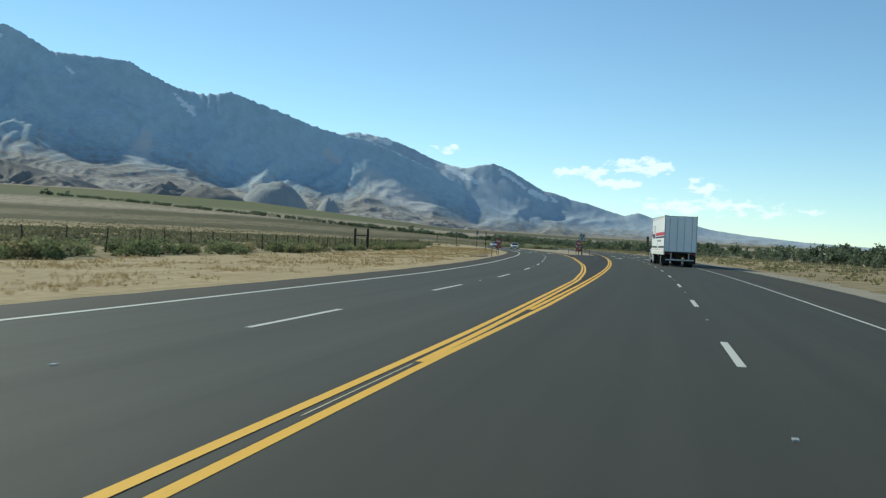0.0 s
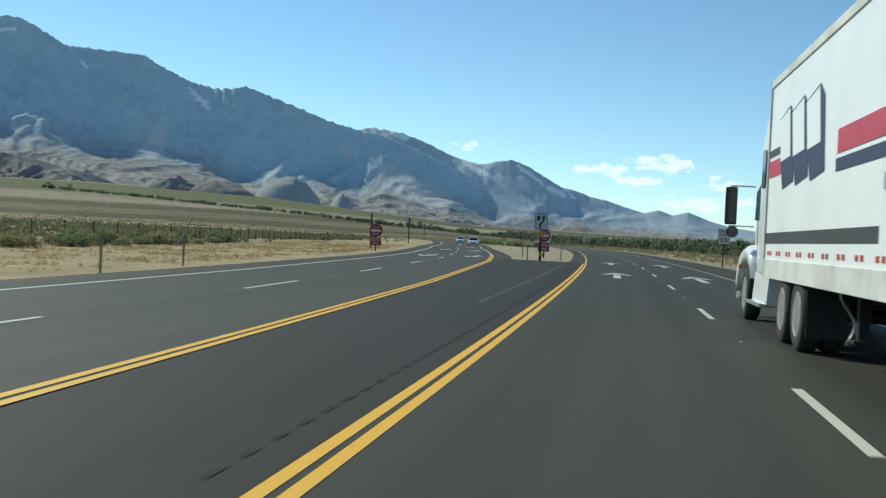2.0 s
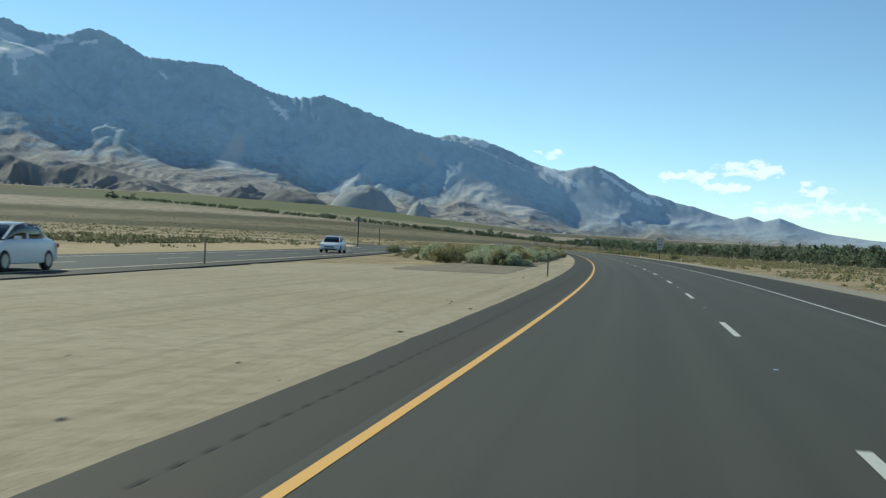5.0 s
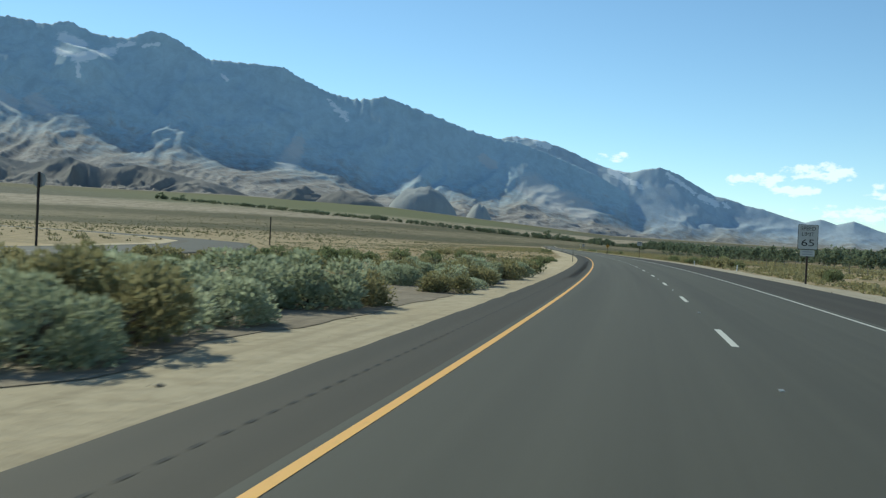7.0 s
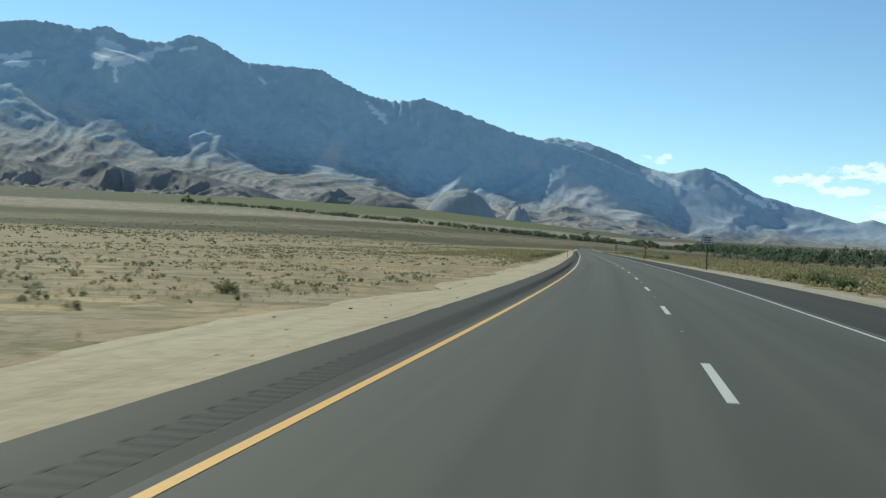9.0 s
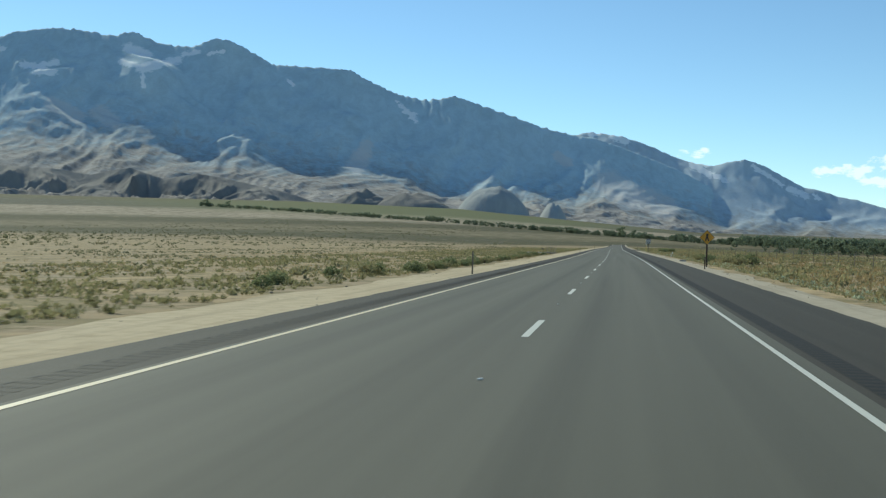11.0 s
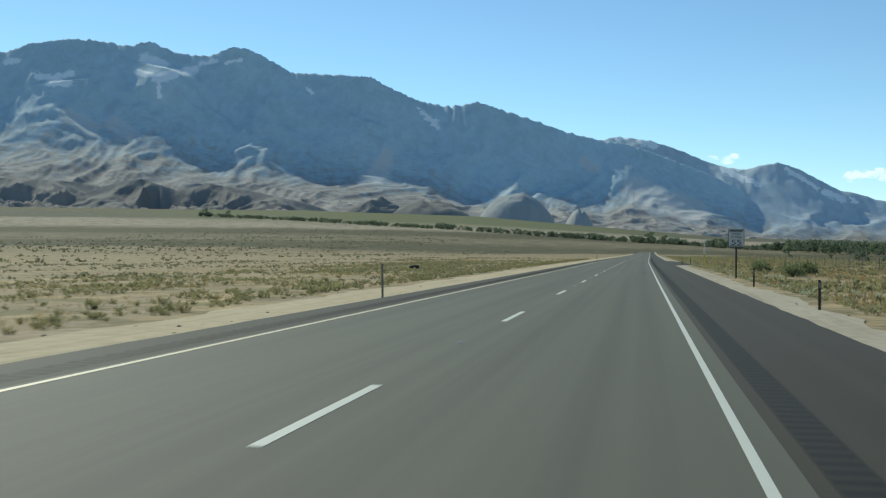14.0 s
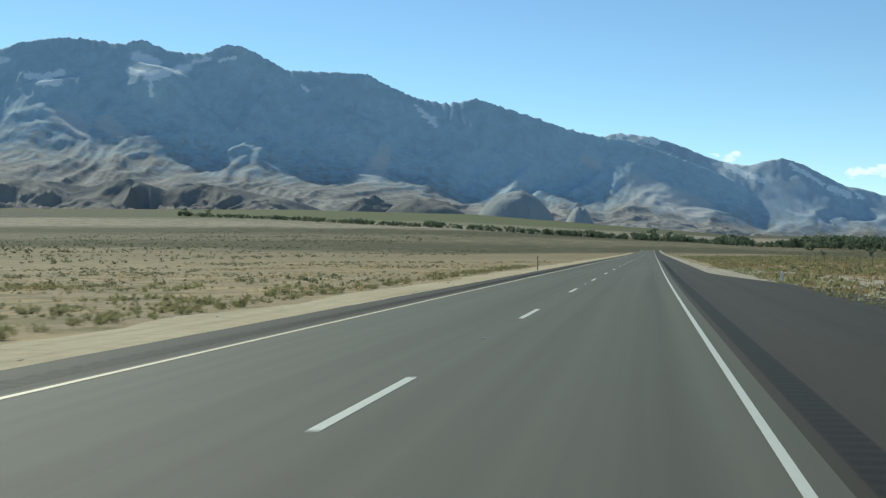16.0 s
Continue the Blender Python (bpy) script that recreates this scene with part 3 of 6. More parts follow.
        return calc(nt, "MINIMUM", calc(nt, "MAXIMUM", calc(nt, "MULTIPLY", v, 2.5), 0.0), 1.0)

    ragged = calc(nt, "MULTIPLY", calc(nt, "SUBTRACT", noise_at(nt, 0.035, 5, 0.65), 0.5), 75.0)
    for q in fans_and_lit_spur:  # pale scree that has run out of a gully, and sunlight painted on a spur facet
        c = mixed(nt, calc(nt, "MULTIPLY", streak(*q, 6300), 0.6), c, (0.74, 0.69, 0.65))
    if snow:
        white = None
        for q in snow:
            v = streak(*q[:4], q[4] * 1.4, snow_r)
            white = v if white is None else calc(nt, "MAXIMUM", white, v)
        c = mixed(nt, white, c, (0.95, 0.95, 0.95))
    nt.links.new(c, bs.inputs["Base Color"])
    bs.inputs["Roughness"].default_value, bs.inputs["Specular IOR Level"].default_value = 0.95, 0.1
    bumped(nt, bs, n2, 0.5, relief)
    return m


def grad_noise(x, y, seed):
    """Gradient noise over the plane, about -0.7 to 0.7 (arrays)."""
    xi, yi = np.floor(x).astype(np.int64), np.floor(y).astype(np.int64)
    fx, fy = x - xi, y - yi

    def corner(i, j):
        h = ((xi + i) * 374761393 + (yi + j) * 668265263 + seed * 974711) & 0x7FFFFFFF
        h = ((h ^ (h >> 13)) * 1274126177) & 0x7FFFFFFF
        a = ((h ^ (h >> 16)) & 0xFFFF) / 65536.0 * 2 * np.pi
        return np.cos(a) * (fx - i) + np.sin(a) * (fy - j)

    u, v = fx * fx * fx * (fx * (fx * 6 - 15) + 10), fy * fy * fy * (fy * (fy * 6 - 15) + 10)
    top = corner(0, 0) * (1 - u) + corner(1, 0) * u
    return top * (1 - v) + (corner(0, 1) * (1 - u) + corner(1, 1) * u) * v


def fbm(x, y, seed, octaves=5, gain=0.5):
    return sum(gain ** k * grad_noise(x * 2.03 ** k, y * 2.03 ** k, seed + k) for k in range(octaves))


def ridges(x, y, seed, octaves=5, gain=0.5):
    """Sharp crests with rounded hollows between them, 0 to about 1.6."""
    total, weight = 0.0, 1.0
    for k in range(octaves):
        q = (1 - np.abs(grad_noise(x * 2.07 ** k, y * 2.07 ** k, seed + k)) * 1.6) ** 2 * weight
        total = total + q * gain ** k
        weight = np.clip(q * 1.4, 0, 1)
    return total


def mountain(name, label, crest, r_front, r_crest, r_back, az0, az1, d_az, rows, mat, relief, wave, steep, ledge, seed, jag_size, apron_relief, soft, shelves=()):
    """A range: its crest by direction (degrees left, degrees up); a gentle apron rises to a ledge, a steeper wall to the crest, both cut by gullies that run downhill."""
    az = np.arange(az0, az1 + 1e-6, d_az)
    n = len(az)
    ca, ce = np.array([c[0] for c in crest]), np.array([c[1] for c in crest])
    o = np.argsort(ca)
    top = np.tan(np.radians(np.interp(az, ca[o], ce[o]))) * r_crest
    bell = np.exp(-0.5 * (np.arange(-40, 41) * d_az / 1.3) ** 2)
    bell /= bell.sum()
    broad = np.convolve(np.pad(top, 40, mode="edge"), bell, mode="valid")  # the lie of the wall below the crest
    top = top + jag_size * np.clip(top / 900.0, 0, 1) * 1.6 * fbm(az * 3.1, az * 0 + seed, seed, 5, 0.62)
    bench = np.tan(np.radians(np.interp(az, [q[0] for q in ledge], [q[1] for q in ledge])))
    r = np.concatenate([np.linspace(r_front, r_crest, rows)[:-1], [r_crest - 2.5, r_crest]])[:, None]
    A = az[None, :]
    foot = rise_of(A) * r_front - 25.0
    r_bench = np.clip((r_crest * steep - broad) / (steep - bench), r_front + 200.0, r_crest - 40.0)[None, :]
    rise = np.clip((r - r_front) / (r_bench - r_front), 0, None)
    apron = foot + (bench[None, :] * r_bench - foot) * rise ** 1.15
    wall = broad[None, :] - steep * (r_crest - r) + (top - broad)[None, :] * np.exp(-(r_crest - r) / 70.0)
    h = np.maximum(apron, wall) + soft * np.log1p(np.exp(-np.abs(apron - wall) / soft))
    h = np.minimum(h, np.maximum(top[None, :], wall))
    # the offset carries the wall colour down over the shaded top of the apron
    share = 1 / (1 + np.exp(np.clip((wall - apron + 60.0) / (1.1 * soft), -30, 30)))
    along, across = r / wave, np.radians(A) * 6000.0 / wave
    wx, wy = 0.55 * fbm(across * 0.6, along * 0.6, seed + 40, 3), 0.5 * fbm(across * 0.6, along * 0.6, seed + 60, 3)
    cut = ridges(across + wx + 0.25 * along, along * 0.42 + wy, seed + 3) - 0.75
    fine = ridges((across + wx) * 2.6, (along + wy) * 1.5, seed + 17, 4) - 0.75
    rill = ridges((across + 0.6 * wx) * 2.3 + 0.5 * along, along * 0.7 + wy, seed + 29, 6, 0.55) - 0.75
    t = (r - r_front) / (r_crest - r_front)
    fade = np.clip((1 - t) * 6.0, 0, 1) * np.clip(t * 5.0, 0, 1)
    lift = np.clip(top[None, :] - foot, 0, None)
    h = h + fade * (relief * lift * cut * (1 - share) + apron_relief * (cut * 0.3 + rill * 0.8) * share + 0.55 * relief * lift * fine * (1 - share))
    for a0, half, r0, deep, width in shelves:  # hollows below the crest where snow lies
        h = h + deep * np.exp(-((A - a0) / half) ** 2) * np.exp(-((r - r0) / width) ** 2) * (r < r_crest - 1)
    x, y = MIDDLE[0] - r * np.sin(np.radians(A)), MIDDLE[1] + r * np.cos(np.radians(A))
    x, y, h = x.ravel(), y.ravel(), h.ravel()
    share = np.broadcast_to(share, (len(r), n)).ravel()
    for k in (0.04, 0.5, 1.0):
        rb = r_crest + (r_back - r_crest) * k
        x, y = np.concatenate([x, MIDDLE[0] - rb * np.sin(np.radians(az))]), np.concatenate([y, MIDDLE[1] + rb * np.cos(np.radians(az))])
        h, share = np.concatenate([h, top * (1 - 0.7 * k) - 10 * k]), np.concatenate([share, az * 0])
    k = (np.arange(len(r) + 2)[:, None] * n + np.arange(n - 1)[None, :]).ravel()
    me = big_mesh(name, np.stack([x, y, h], 1), np.stack([k, k + n, k + n + 1, k + 1], 1), mat)
    me.polygons.foreach_set("use_smooth", [True] * len(me.polygons))
    me.attributes.new("apron", "FLOAT", "POINT").data.foreach_set("value", share.astype(np.float32))
    return tagged(new(name, me), label, "mountain", kind="structure")


MAIN = [(60, 6.09), (50, 7.59), (42, 8.69), (37, 9.09), (34.9, 9.19), (33.9, 9.65), (32.4, 9.94), (31.2, 10.01), (29.4, 9.79), (28.4, 10.07), (27.3, 9.62), (26.4, 9.47),
        (25.3, 9.55), (24.6, 9.94), (23.8, 9.92), (23.1, 9.64), (21.6, 8.81), (20.2, 8.74), (19.1, 8.73), (17.7, 8.67), (16.3, 7.97), (15.1, 7.47), (13.6, 7.21),
        (12.3, 7.47), (11.3, 7.15), (9.3, 6.48), (7.8, 5.94), (6.2, 5.54), (5.2, 5.4), (3.8, 4.96), (2.5, 4.44), (0.9, 3.79), (-0.5, 3.04), (-1.5, 2.29), (-2.5, 1.29),
        (-3.4, 0.79), (-5, 0.34)]
FAR_RANGE = [(20, 5.0), (9, 5.2), (6.6, 5.45), (5.3, 5.7), (4.3, 5.55), (3.5, 5.4), (2.2, 4.95), (1.1, 4.45), (0.1, 4.12), (-0.8, 4.0), (-1.4, 4.18), (-2.3, 4.33), (-3.2, 4.02),
             (-4.3, 3.4), (-5.1, 2.95), (-5.9, 2.8), (-6.7, 2.5), (-7.5, 2.36), (-8.5, 2.05), (-9.6, 1.74), (-10.35, 1.95), (-11.1, 1.69), (-11.9, 1.9), (-13.1, 1.45), (-14.2, 1.18),
             (-16, 0.95), (-19, 0.7), (-24, 0.5), (-32, 0.45), (-45, 0.4)]
FOOT = [(60, 3.0), (45, 3.2), (37, 3.35), (33.7, 3.3), (31.8, 3.25), (30.1, 3.02), (28.3, 3.42), (26.6, 2.9), (25, 3.22), (23.6, 3.0), (21.9, 2.65), (20.4, 2.35), (19.4, 2.0), (18, 1.4), (14, 0.9)]

FAR_LEDGE = [(-45, 0.15), (-24, 0.2), (-14, 0.55), (-10, 0.8), (-5, 1.1), (0, 1.6), (20, 2.0)]
LEDGE = [(-5, 0.2), (-3.4, 0.4), (-2, 0.55), (1.0, 1.25), (2.8, 1.75), (4.6, 2.1), (6.0, 1.6), (7.9, 1.8), (11.7, 1.9), (12.7, 2.1), (13.5, 2.5), (15, 2.8), (18.2, 3.2), (20.6, 3.4), (22.8, 3.7), (25, 3.75), (27.1, 4.3), (28.2, 4.6), (31.3, 4.7), (34.6, 4.55), (40, 4.55), (60, 4.15)]
# the streaks near 4.4 and 2.6 degrees paint sunlight on a spur, not scree
FANS_AND_LIT_SPUR = [(16.7, 4.95, 16.95, 4.3, 45), (16.95, 4.3, 17.2, 3.7, 70), (4.4, 3.3, 3.2, 2.5, 100), (2.6, 2.5, 1.5, 2.0, 90), (29.9, 6.0, 29.3, 5.5, 60), (7.0, 4.8, 6.4, 4.4, 40), (32.0, 6.3, 31.0, 5.7, 60)]
SNOW = [(28.6, 9.26, 27.81, 8.95, 34), (28.91, 8.37, 27.93, 7.94, 19), (27.93, 7.94, 27.28, 8.23, 30), (27.28, 8.23, 26.27, 8.81, 26), (25.95, 9.14, 25.28, 9.38, 15), (24.74, 9.27, 24.06, 9.43, 12),
        (27.93, 7.88, 27.85, 7.03, 10), (33.43, 7.93, 32.69, 7.86, 22), (32.69, 7.92, 31.98, 8.16, 19), (32.81, 7.52, 32.06, 7.56, 19), (34.91, 8.76, 34.42, 8.84, 18), (15.19, 7.12, 14.71, 6.65, 10),
        (14.76, 6.65, 14.34, 6.43, 16), (14.48, 6.29, 14.25, 6.07, 12), (20.77, 7.99, 20.54, 7.8, 11)]
FAR_SNOW = [(4.22, 5.56, 3.54, 5.25, 22), (5.32, 5.6, 4.91, 5.67, 12), (0.19, 4.07, -0.6, 3.57, 22), (-0.47, 3.74, -1.39, 3.24, 14), (-0.21, 4.14, -0.47, 4.06, 14), (-2.67, 4.03, -4.07, 3.08, 12),
            (-4.45, 2.87, -5.08, 2.62, 18), (-4.95, 2.68, -5.2, 2.49, 18), (-5.57, 2.62, -5.82, 2.38, 10)]
# the pale blue haze before both ranges is put into their rock colours
HAZY_GRANITE = rock("hazy_granite_slopes", (0.57, 0.68, 0.73), (0.61, 0.72, 0.77), (0.43, 0.395, 0.365), SNOW, 6850, FANS_AND_LIT_SPUR, 5.0)
HAZY_GRANITE_FAR = rock("hazy_far_granite", (0.58, 0.64, 0.69), (0.60, 0.67, 0.72), (0.37, 0.345, 0.31), FAR_SNOW, 7200, (), 4.0)
FOOTHILL = rock("brown_foothills", (0.25, 0.23, 0.21), (0.33, 0.30, 0.27), (0.36, 0.32, 0.285))

FOOT_LEDGE = [(14, 0.6), (20, 1.75), (28, 2.0), (36, 2.15), (60, 2.2)]
mountain("distant_range", "distant mountain range in haze-tinted blue-grey with snow near its crest", FAR_RANGE, 6350, 7280, 7340, -45, 20, 0.10, 60, HAZY_GRANITE_FAR, 0.045, 480.0, 0.68, FAR_LEDGE, 21, 7.0, 12.0, 60.0)
mountain("mountain_range", "steep granite mountain front in haze-tinted grey with gullies and snow patches", MAIN, 4500, 7000, 7250, -5, 60, 0.075, 160, HAZY_GRANITE, 0.032, 560.0, 0.825, LEDGE, 4, 9.0, 24.0, 150.0,
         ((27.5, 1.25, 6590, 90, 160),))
mountain("foothills", "low brown rounded foothills at the foot of the range", FOOT, 3700, 4750, 5100, 14, 60, 0.07, 100, FOOTHILL, 0.30, 420.0, 0.50, FOOT_LEDGE, 31, 6.0, 26.0, 25.0)


def hill(name, label, az, el, r, width, depth, mat, seed, full=0.7, rough=0.12):
    """A lone rounded knoll on the alluvial apron."""
    cx, cy, cz = at_sky(az, el, r)
    base = float(ground_z(np.array(cx), np.array(cy))) - 30
    verts, faces = [], []
    n = 36
    for i in range(n + 1):
        for j in range(n + 1):
            u, v = 2 * i / n - 1, 2 * j / n - 1
            q = max(0.0, 1 - (u * u + v * v))
            h = (cz - base) * q ** full * (1 + rough * noise.fractal((u * 2.2, v * 2.2, seed), 0.8, 2.1, 4))
            a = radians(az)
            dx, dy = u * width, v * depth
            verts.append((cx + dx * math.cos(a) - dy * math.sin(a), cy + dx * math.sin(a) + dy * math.cos(a), base + h))
    for i in range(n):
        for j in range(n):
            k = i * (n + 1) + j
            faces.append((k, k + n + 1, k + n + 2, k + 1))
    tagged(new(name, mesh_of(name, verts, faces, mat, True)), label, "hill", kind="structure")


# distance haze is put into the knolls' pale grey colour
HAZY_DOME = rock("hazy_knoll", (0.38, 0.39, 0.39), (0.44, 0.445, 0.44), (0.42, 0.415, 0.40))
hill("knoll", "rounded pale knoll before the mountain front", 10.15, 2.85, 4700, 160, 220, HAZY_DOME, 3.0)
hill("knoll", "small pale knoll before the mountain front", 7.1, 2.05, 4700, 62, 130, HAZY_DOME, 8.0)
hill("knoll", "dark rocky outcrop on the alluvial apron", 14.2, 2.42, 3600, 150, 180, FOOTHILL, 13.0, 0.75, 0.2)
hill("knoll", "low dark rocky outcrop on the alluvial apron", 16.7, 2.45, 3600, 110, 120, FOOTHILL, 17.0, 0.8, 0.24)


# ---- materials of things ----
WHITE_PANEL = plain("white_trailer_panel", (0.95, 0.95, 0.93), 0.38, 0, 0.05, 0.6)
WHITE_CAB = plain("white_cab_paint", (0.85, 0.85, 0.84), 0.22, 0, 0.03, 1.0)
ALUMINIUM = plain("dull_aluminium", (0.50, 0.49, 0.46), 0.42, 0.7, 0.15, 1.5)
DIRTY_RAIL = plain("dusty_painted_rail", (0.74, 0.72, 0.66), 0.55, 0.0, 0.18, 1.2)
CHROME = plain("polished_wheel", (0.90, 0.90, 0.89), 0.28, 0.85, 0.05, 5)
RUBBER = plain("tyre_rubber", (0.030, 0.028, 0.027), 0.85, 0, 0.25, 9, 0.3)
BLACK_STEEL = plain("black_chassis_steel", (0.02, 0.02, 0.02), 0.6, 0.2, 0.2, 2)
DECAL_RED = plain("red_decal", (0.55, 0.045, 0.075), 0.45, 0, 0.05, 2)
DECAL_NAVY = plain("navy_decal", (0.035, 0.04, 0.085), 0.45, 0, 0.08, 2)
DECAL_DARK = plain("charcoal_decal", (0.055, 0.06, 0.06), 0.5, 0, 0.08, 2)
TAPE_RED = plain("red_reflective_tape", (0.5, 0.05, 0.04), 0.4, 0, 0.05, 9)
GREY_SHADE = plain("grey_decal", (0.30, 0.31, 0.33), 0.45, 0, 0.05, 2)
SIGN_RED = plain("sign_red", (0.235, 0.009, 0.018), 0.5, 0, 0.06, 3)
SIGN_WHITE = plain("sign_white", (0.52, 0.51, 0.48), 0.5, 0, 0.05, 3)
SIGN_BLACK = plain("sign_black", (0.015, 0.015, 0.017), 0.5, 0, 0.05, 3)
SIGN_YELLOW = plain("sign_yellow", (0.62, 0.30, 0.02), 0.5, 0, 0.08, 3)
SIGN_BACK = plain("weathered_aluminium_back", (0.33, 0.33, 0.33), 0.5, 0.6, 0.12, 3)
POST_WOOD = plain("weathered_brown_wood", (0.060, 0.040, 0.028), 0.85, 0, 0.25, 6, 0.4)
POST_DARK = plain("dark_creosoted_wood", (0.035, 0.026, 0.020), 0.9, 0, 0.25, 6, 0.4)
POST_GREY = plain("grey_steel_post", (0.20, 0.19, 0.17), 0.6, 0.5, 0.2, 6)
POST_TAN = plain("tan_marker_post", (0.20, 0.17, 0.12), 0.7, 0, 0.2, 6)
POST_WHITE = plain("white_marker_post", (0.74, 0.73, 0.70), 0.5, 0, 0.1, 6)
POST_YELLOW = plain("yellow_marker_post", (0.60, 0.42, 0.05), 0.5, 0, 0.1, 6)
WIRE = plain("rusty_wire", (0.12, 0.09, 0.07), 0.6, 0.7, 0.2, 20)
GLASS_DARK = plain("dark_window_glass", (0.012, 0.015, 0.018), 0.06, 0, 0.02, 2)
LAMP_CLEAR = plain("clear_lamp_lens", (0.75, 0.77, 0.80), 0.12, 0, 0.03, 4)
LAMP_AMBER = plain("amber_lamp_lens", (0.70, 0.22, 0.03), 0.2, 0, 0.03, 4)
LAMP_REDL = plain("red_lamp_lens", (0.45, 0.02, 0.02), 0.2, 0, 0.03, 4)
CAR_WHITE = plain("white_car_paint", (0.80, 0.80, 0.80), 0.22, 0, 0.03, 1)
STONE = plain("grey_rubble_stone", (0.30, 0.25, 0.19), 0.9, 0, 0.25, 4, 0.6)
STONE_PALE = plain("pale_rubble_stone", (0.44, 0.40, 0.34), 0.9, 0, 0.15, 4, 0.6)
DEADWOOD = plain("bleached_dead_wood", (0.34, 0.28, 0.22), 0.9, 0, 0.2, 5, 0.5)


def cyl_bm(r, h, segments=20, axis="Z", centre=(0, 0, 0), r2=None, bm=None):
    bm = bm or bmesh.new()
    turn_m = {"Z": Matrix(), "X": Matrix.Rotation(math.pi / 2, 4, "Y"), "Y": Matrix.Rotation(math.pi / 2, 4, "X")}[axis]
    bmesh.ops.create_cone(bm, cap_ends=True, segments=segments, radius1=r, radius2=r if r2 is None else r2, depth=h, matrix=Matrix.Translation(centre) @ turn_m)
    return bm


def lathe(profile, segments=28, axis="X", centre=(0, 0, 0)):
    """A solid of revolution; the profile holds (along the axis, radius)."""
    bm = bmesh.new()
    rings = []
    for a, r in profile:
        ring = []
        for k in range(segments):
            t = 2 * math.pi * k / segments
            v = (a, r * math.cos(t), r * math.sin(t)) if axis == "X" else (r * math.cos(t), r * math.sin(t), a)
            ring.append(bm.verts.new((v[0] + centre[0], v[1] + centre[1], v[2] + centre[2])))
        rings.append(ring)
    for p, q in zip(rings, rings[1:]):
        for k in range(segments):
            bm.faces.new((p[k], p[(k + 1) % segments], q[(k + 1) % segments], q[k]))
    for ring in (rings[0], rings[-1]):
        bm.faces.new(ring)
    bmesh.ops.recalc_face_normals(bm, faces=bm.faces)
    for f in bm.faces:
        f.smooth = len(f.verts) == 4
    return bm


def plate_bm(outline, thick):
    """A flat plate in the xz plane, its face towards -y; the outline goes round."""
    bm = bmesh.new()
    a = [bm.verts.new((x, 0.0, z)) for x, z in outline]
    b = [bm.verts.new((x, thick, z)) for x, z in outline]
    bm.faces.new(a)
    bm.faces.new(b[::-1])
    n = len(a)
    for i in range(n):
        bm.faces.new((a[i], b[i], b[(i + 1) % n], a[(i + 1) % n]))
    bmesh.ops.recalc_face_normals(bm, faces=bm.faces)
    return bm


def rounded(w, h, r, z0=0.0, steps=4):
    """The outline of a rectangle with rounded corners, standing on z0."""
    pts = []
    for cx, cz, a0 in ((w / 2 - r, r, -90), (w / 2 - r, h - r, 0), (-w / 2 + r, h - r, 90), (-w / 2 + r, r, 180)):
        for k in range(steps + 1):
            a = radians(a0 + 90 * k / steps)
            pts.append((cx + r * math.cos(a), z0 + cz + r * math.sin(a)))
    return pts


def disc(r, z, n=40):
    return [(r * math.cos(2 * math.pi * k / n), z + r * math.sin(2 * math.pi * k / n)) for k in range(n)]


def words(text, width, height, x, z, y, mat, parent, name="lettering"):
    """Letters fitted into a box on a plate that faces -y."""
    cu = bpy.data.curves.new(name, "FONT")
    cu.body, cu.align_x, cu.extrude = text, "CENTER", 0.006
    tmp = bpy.data.objects.new("tmp_text", cu)
    scene.collection.objects.link(tmp)
    dg = bpy.context.evaluated_depsgraph_get()
    dg.update()
    me = bpy.data.meshes.new_from_object(tmp.evaluated_get(dg))
    bpy.data.objects.remove(tmp)
    co = np.empty(len(me.vertices) * 3)
    me.vertices.foreach_get("co", co)
    co = co.reshape(-1, 3)
    lo, hi = co.min(0), co.max(0)
    out = np.empty_like(co)
    out[:, 0] = (co[:, 0] - (lo[0] + hi[0]) / 2) / (hi[0] - lo[0]) * width + x
    out[:, 2] = (co[:, 1] - lo[1]) / (hi[1] - lo[1]) * height + z
    out[:, 1] = y - (co[:, 2] - lo[2]) * 0.25
    me.vertices.foreach_set("co", out.ravel())
    me.materials.clear()
    return part(name, me, mat, parent)


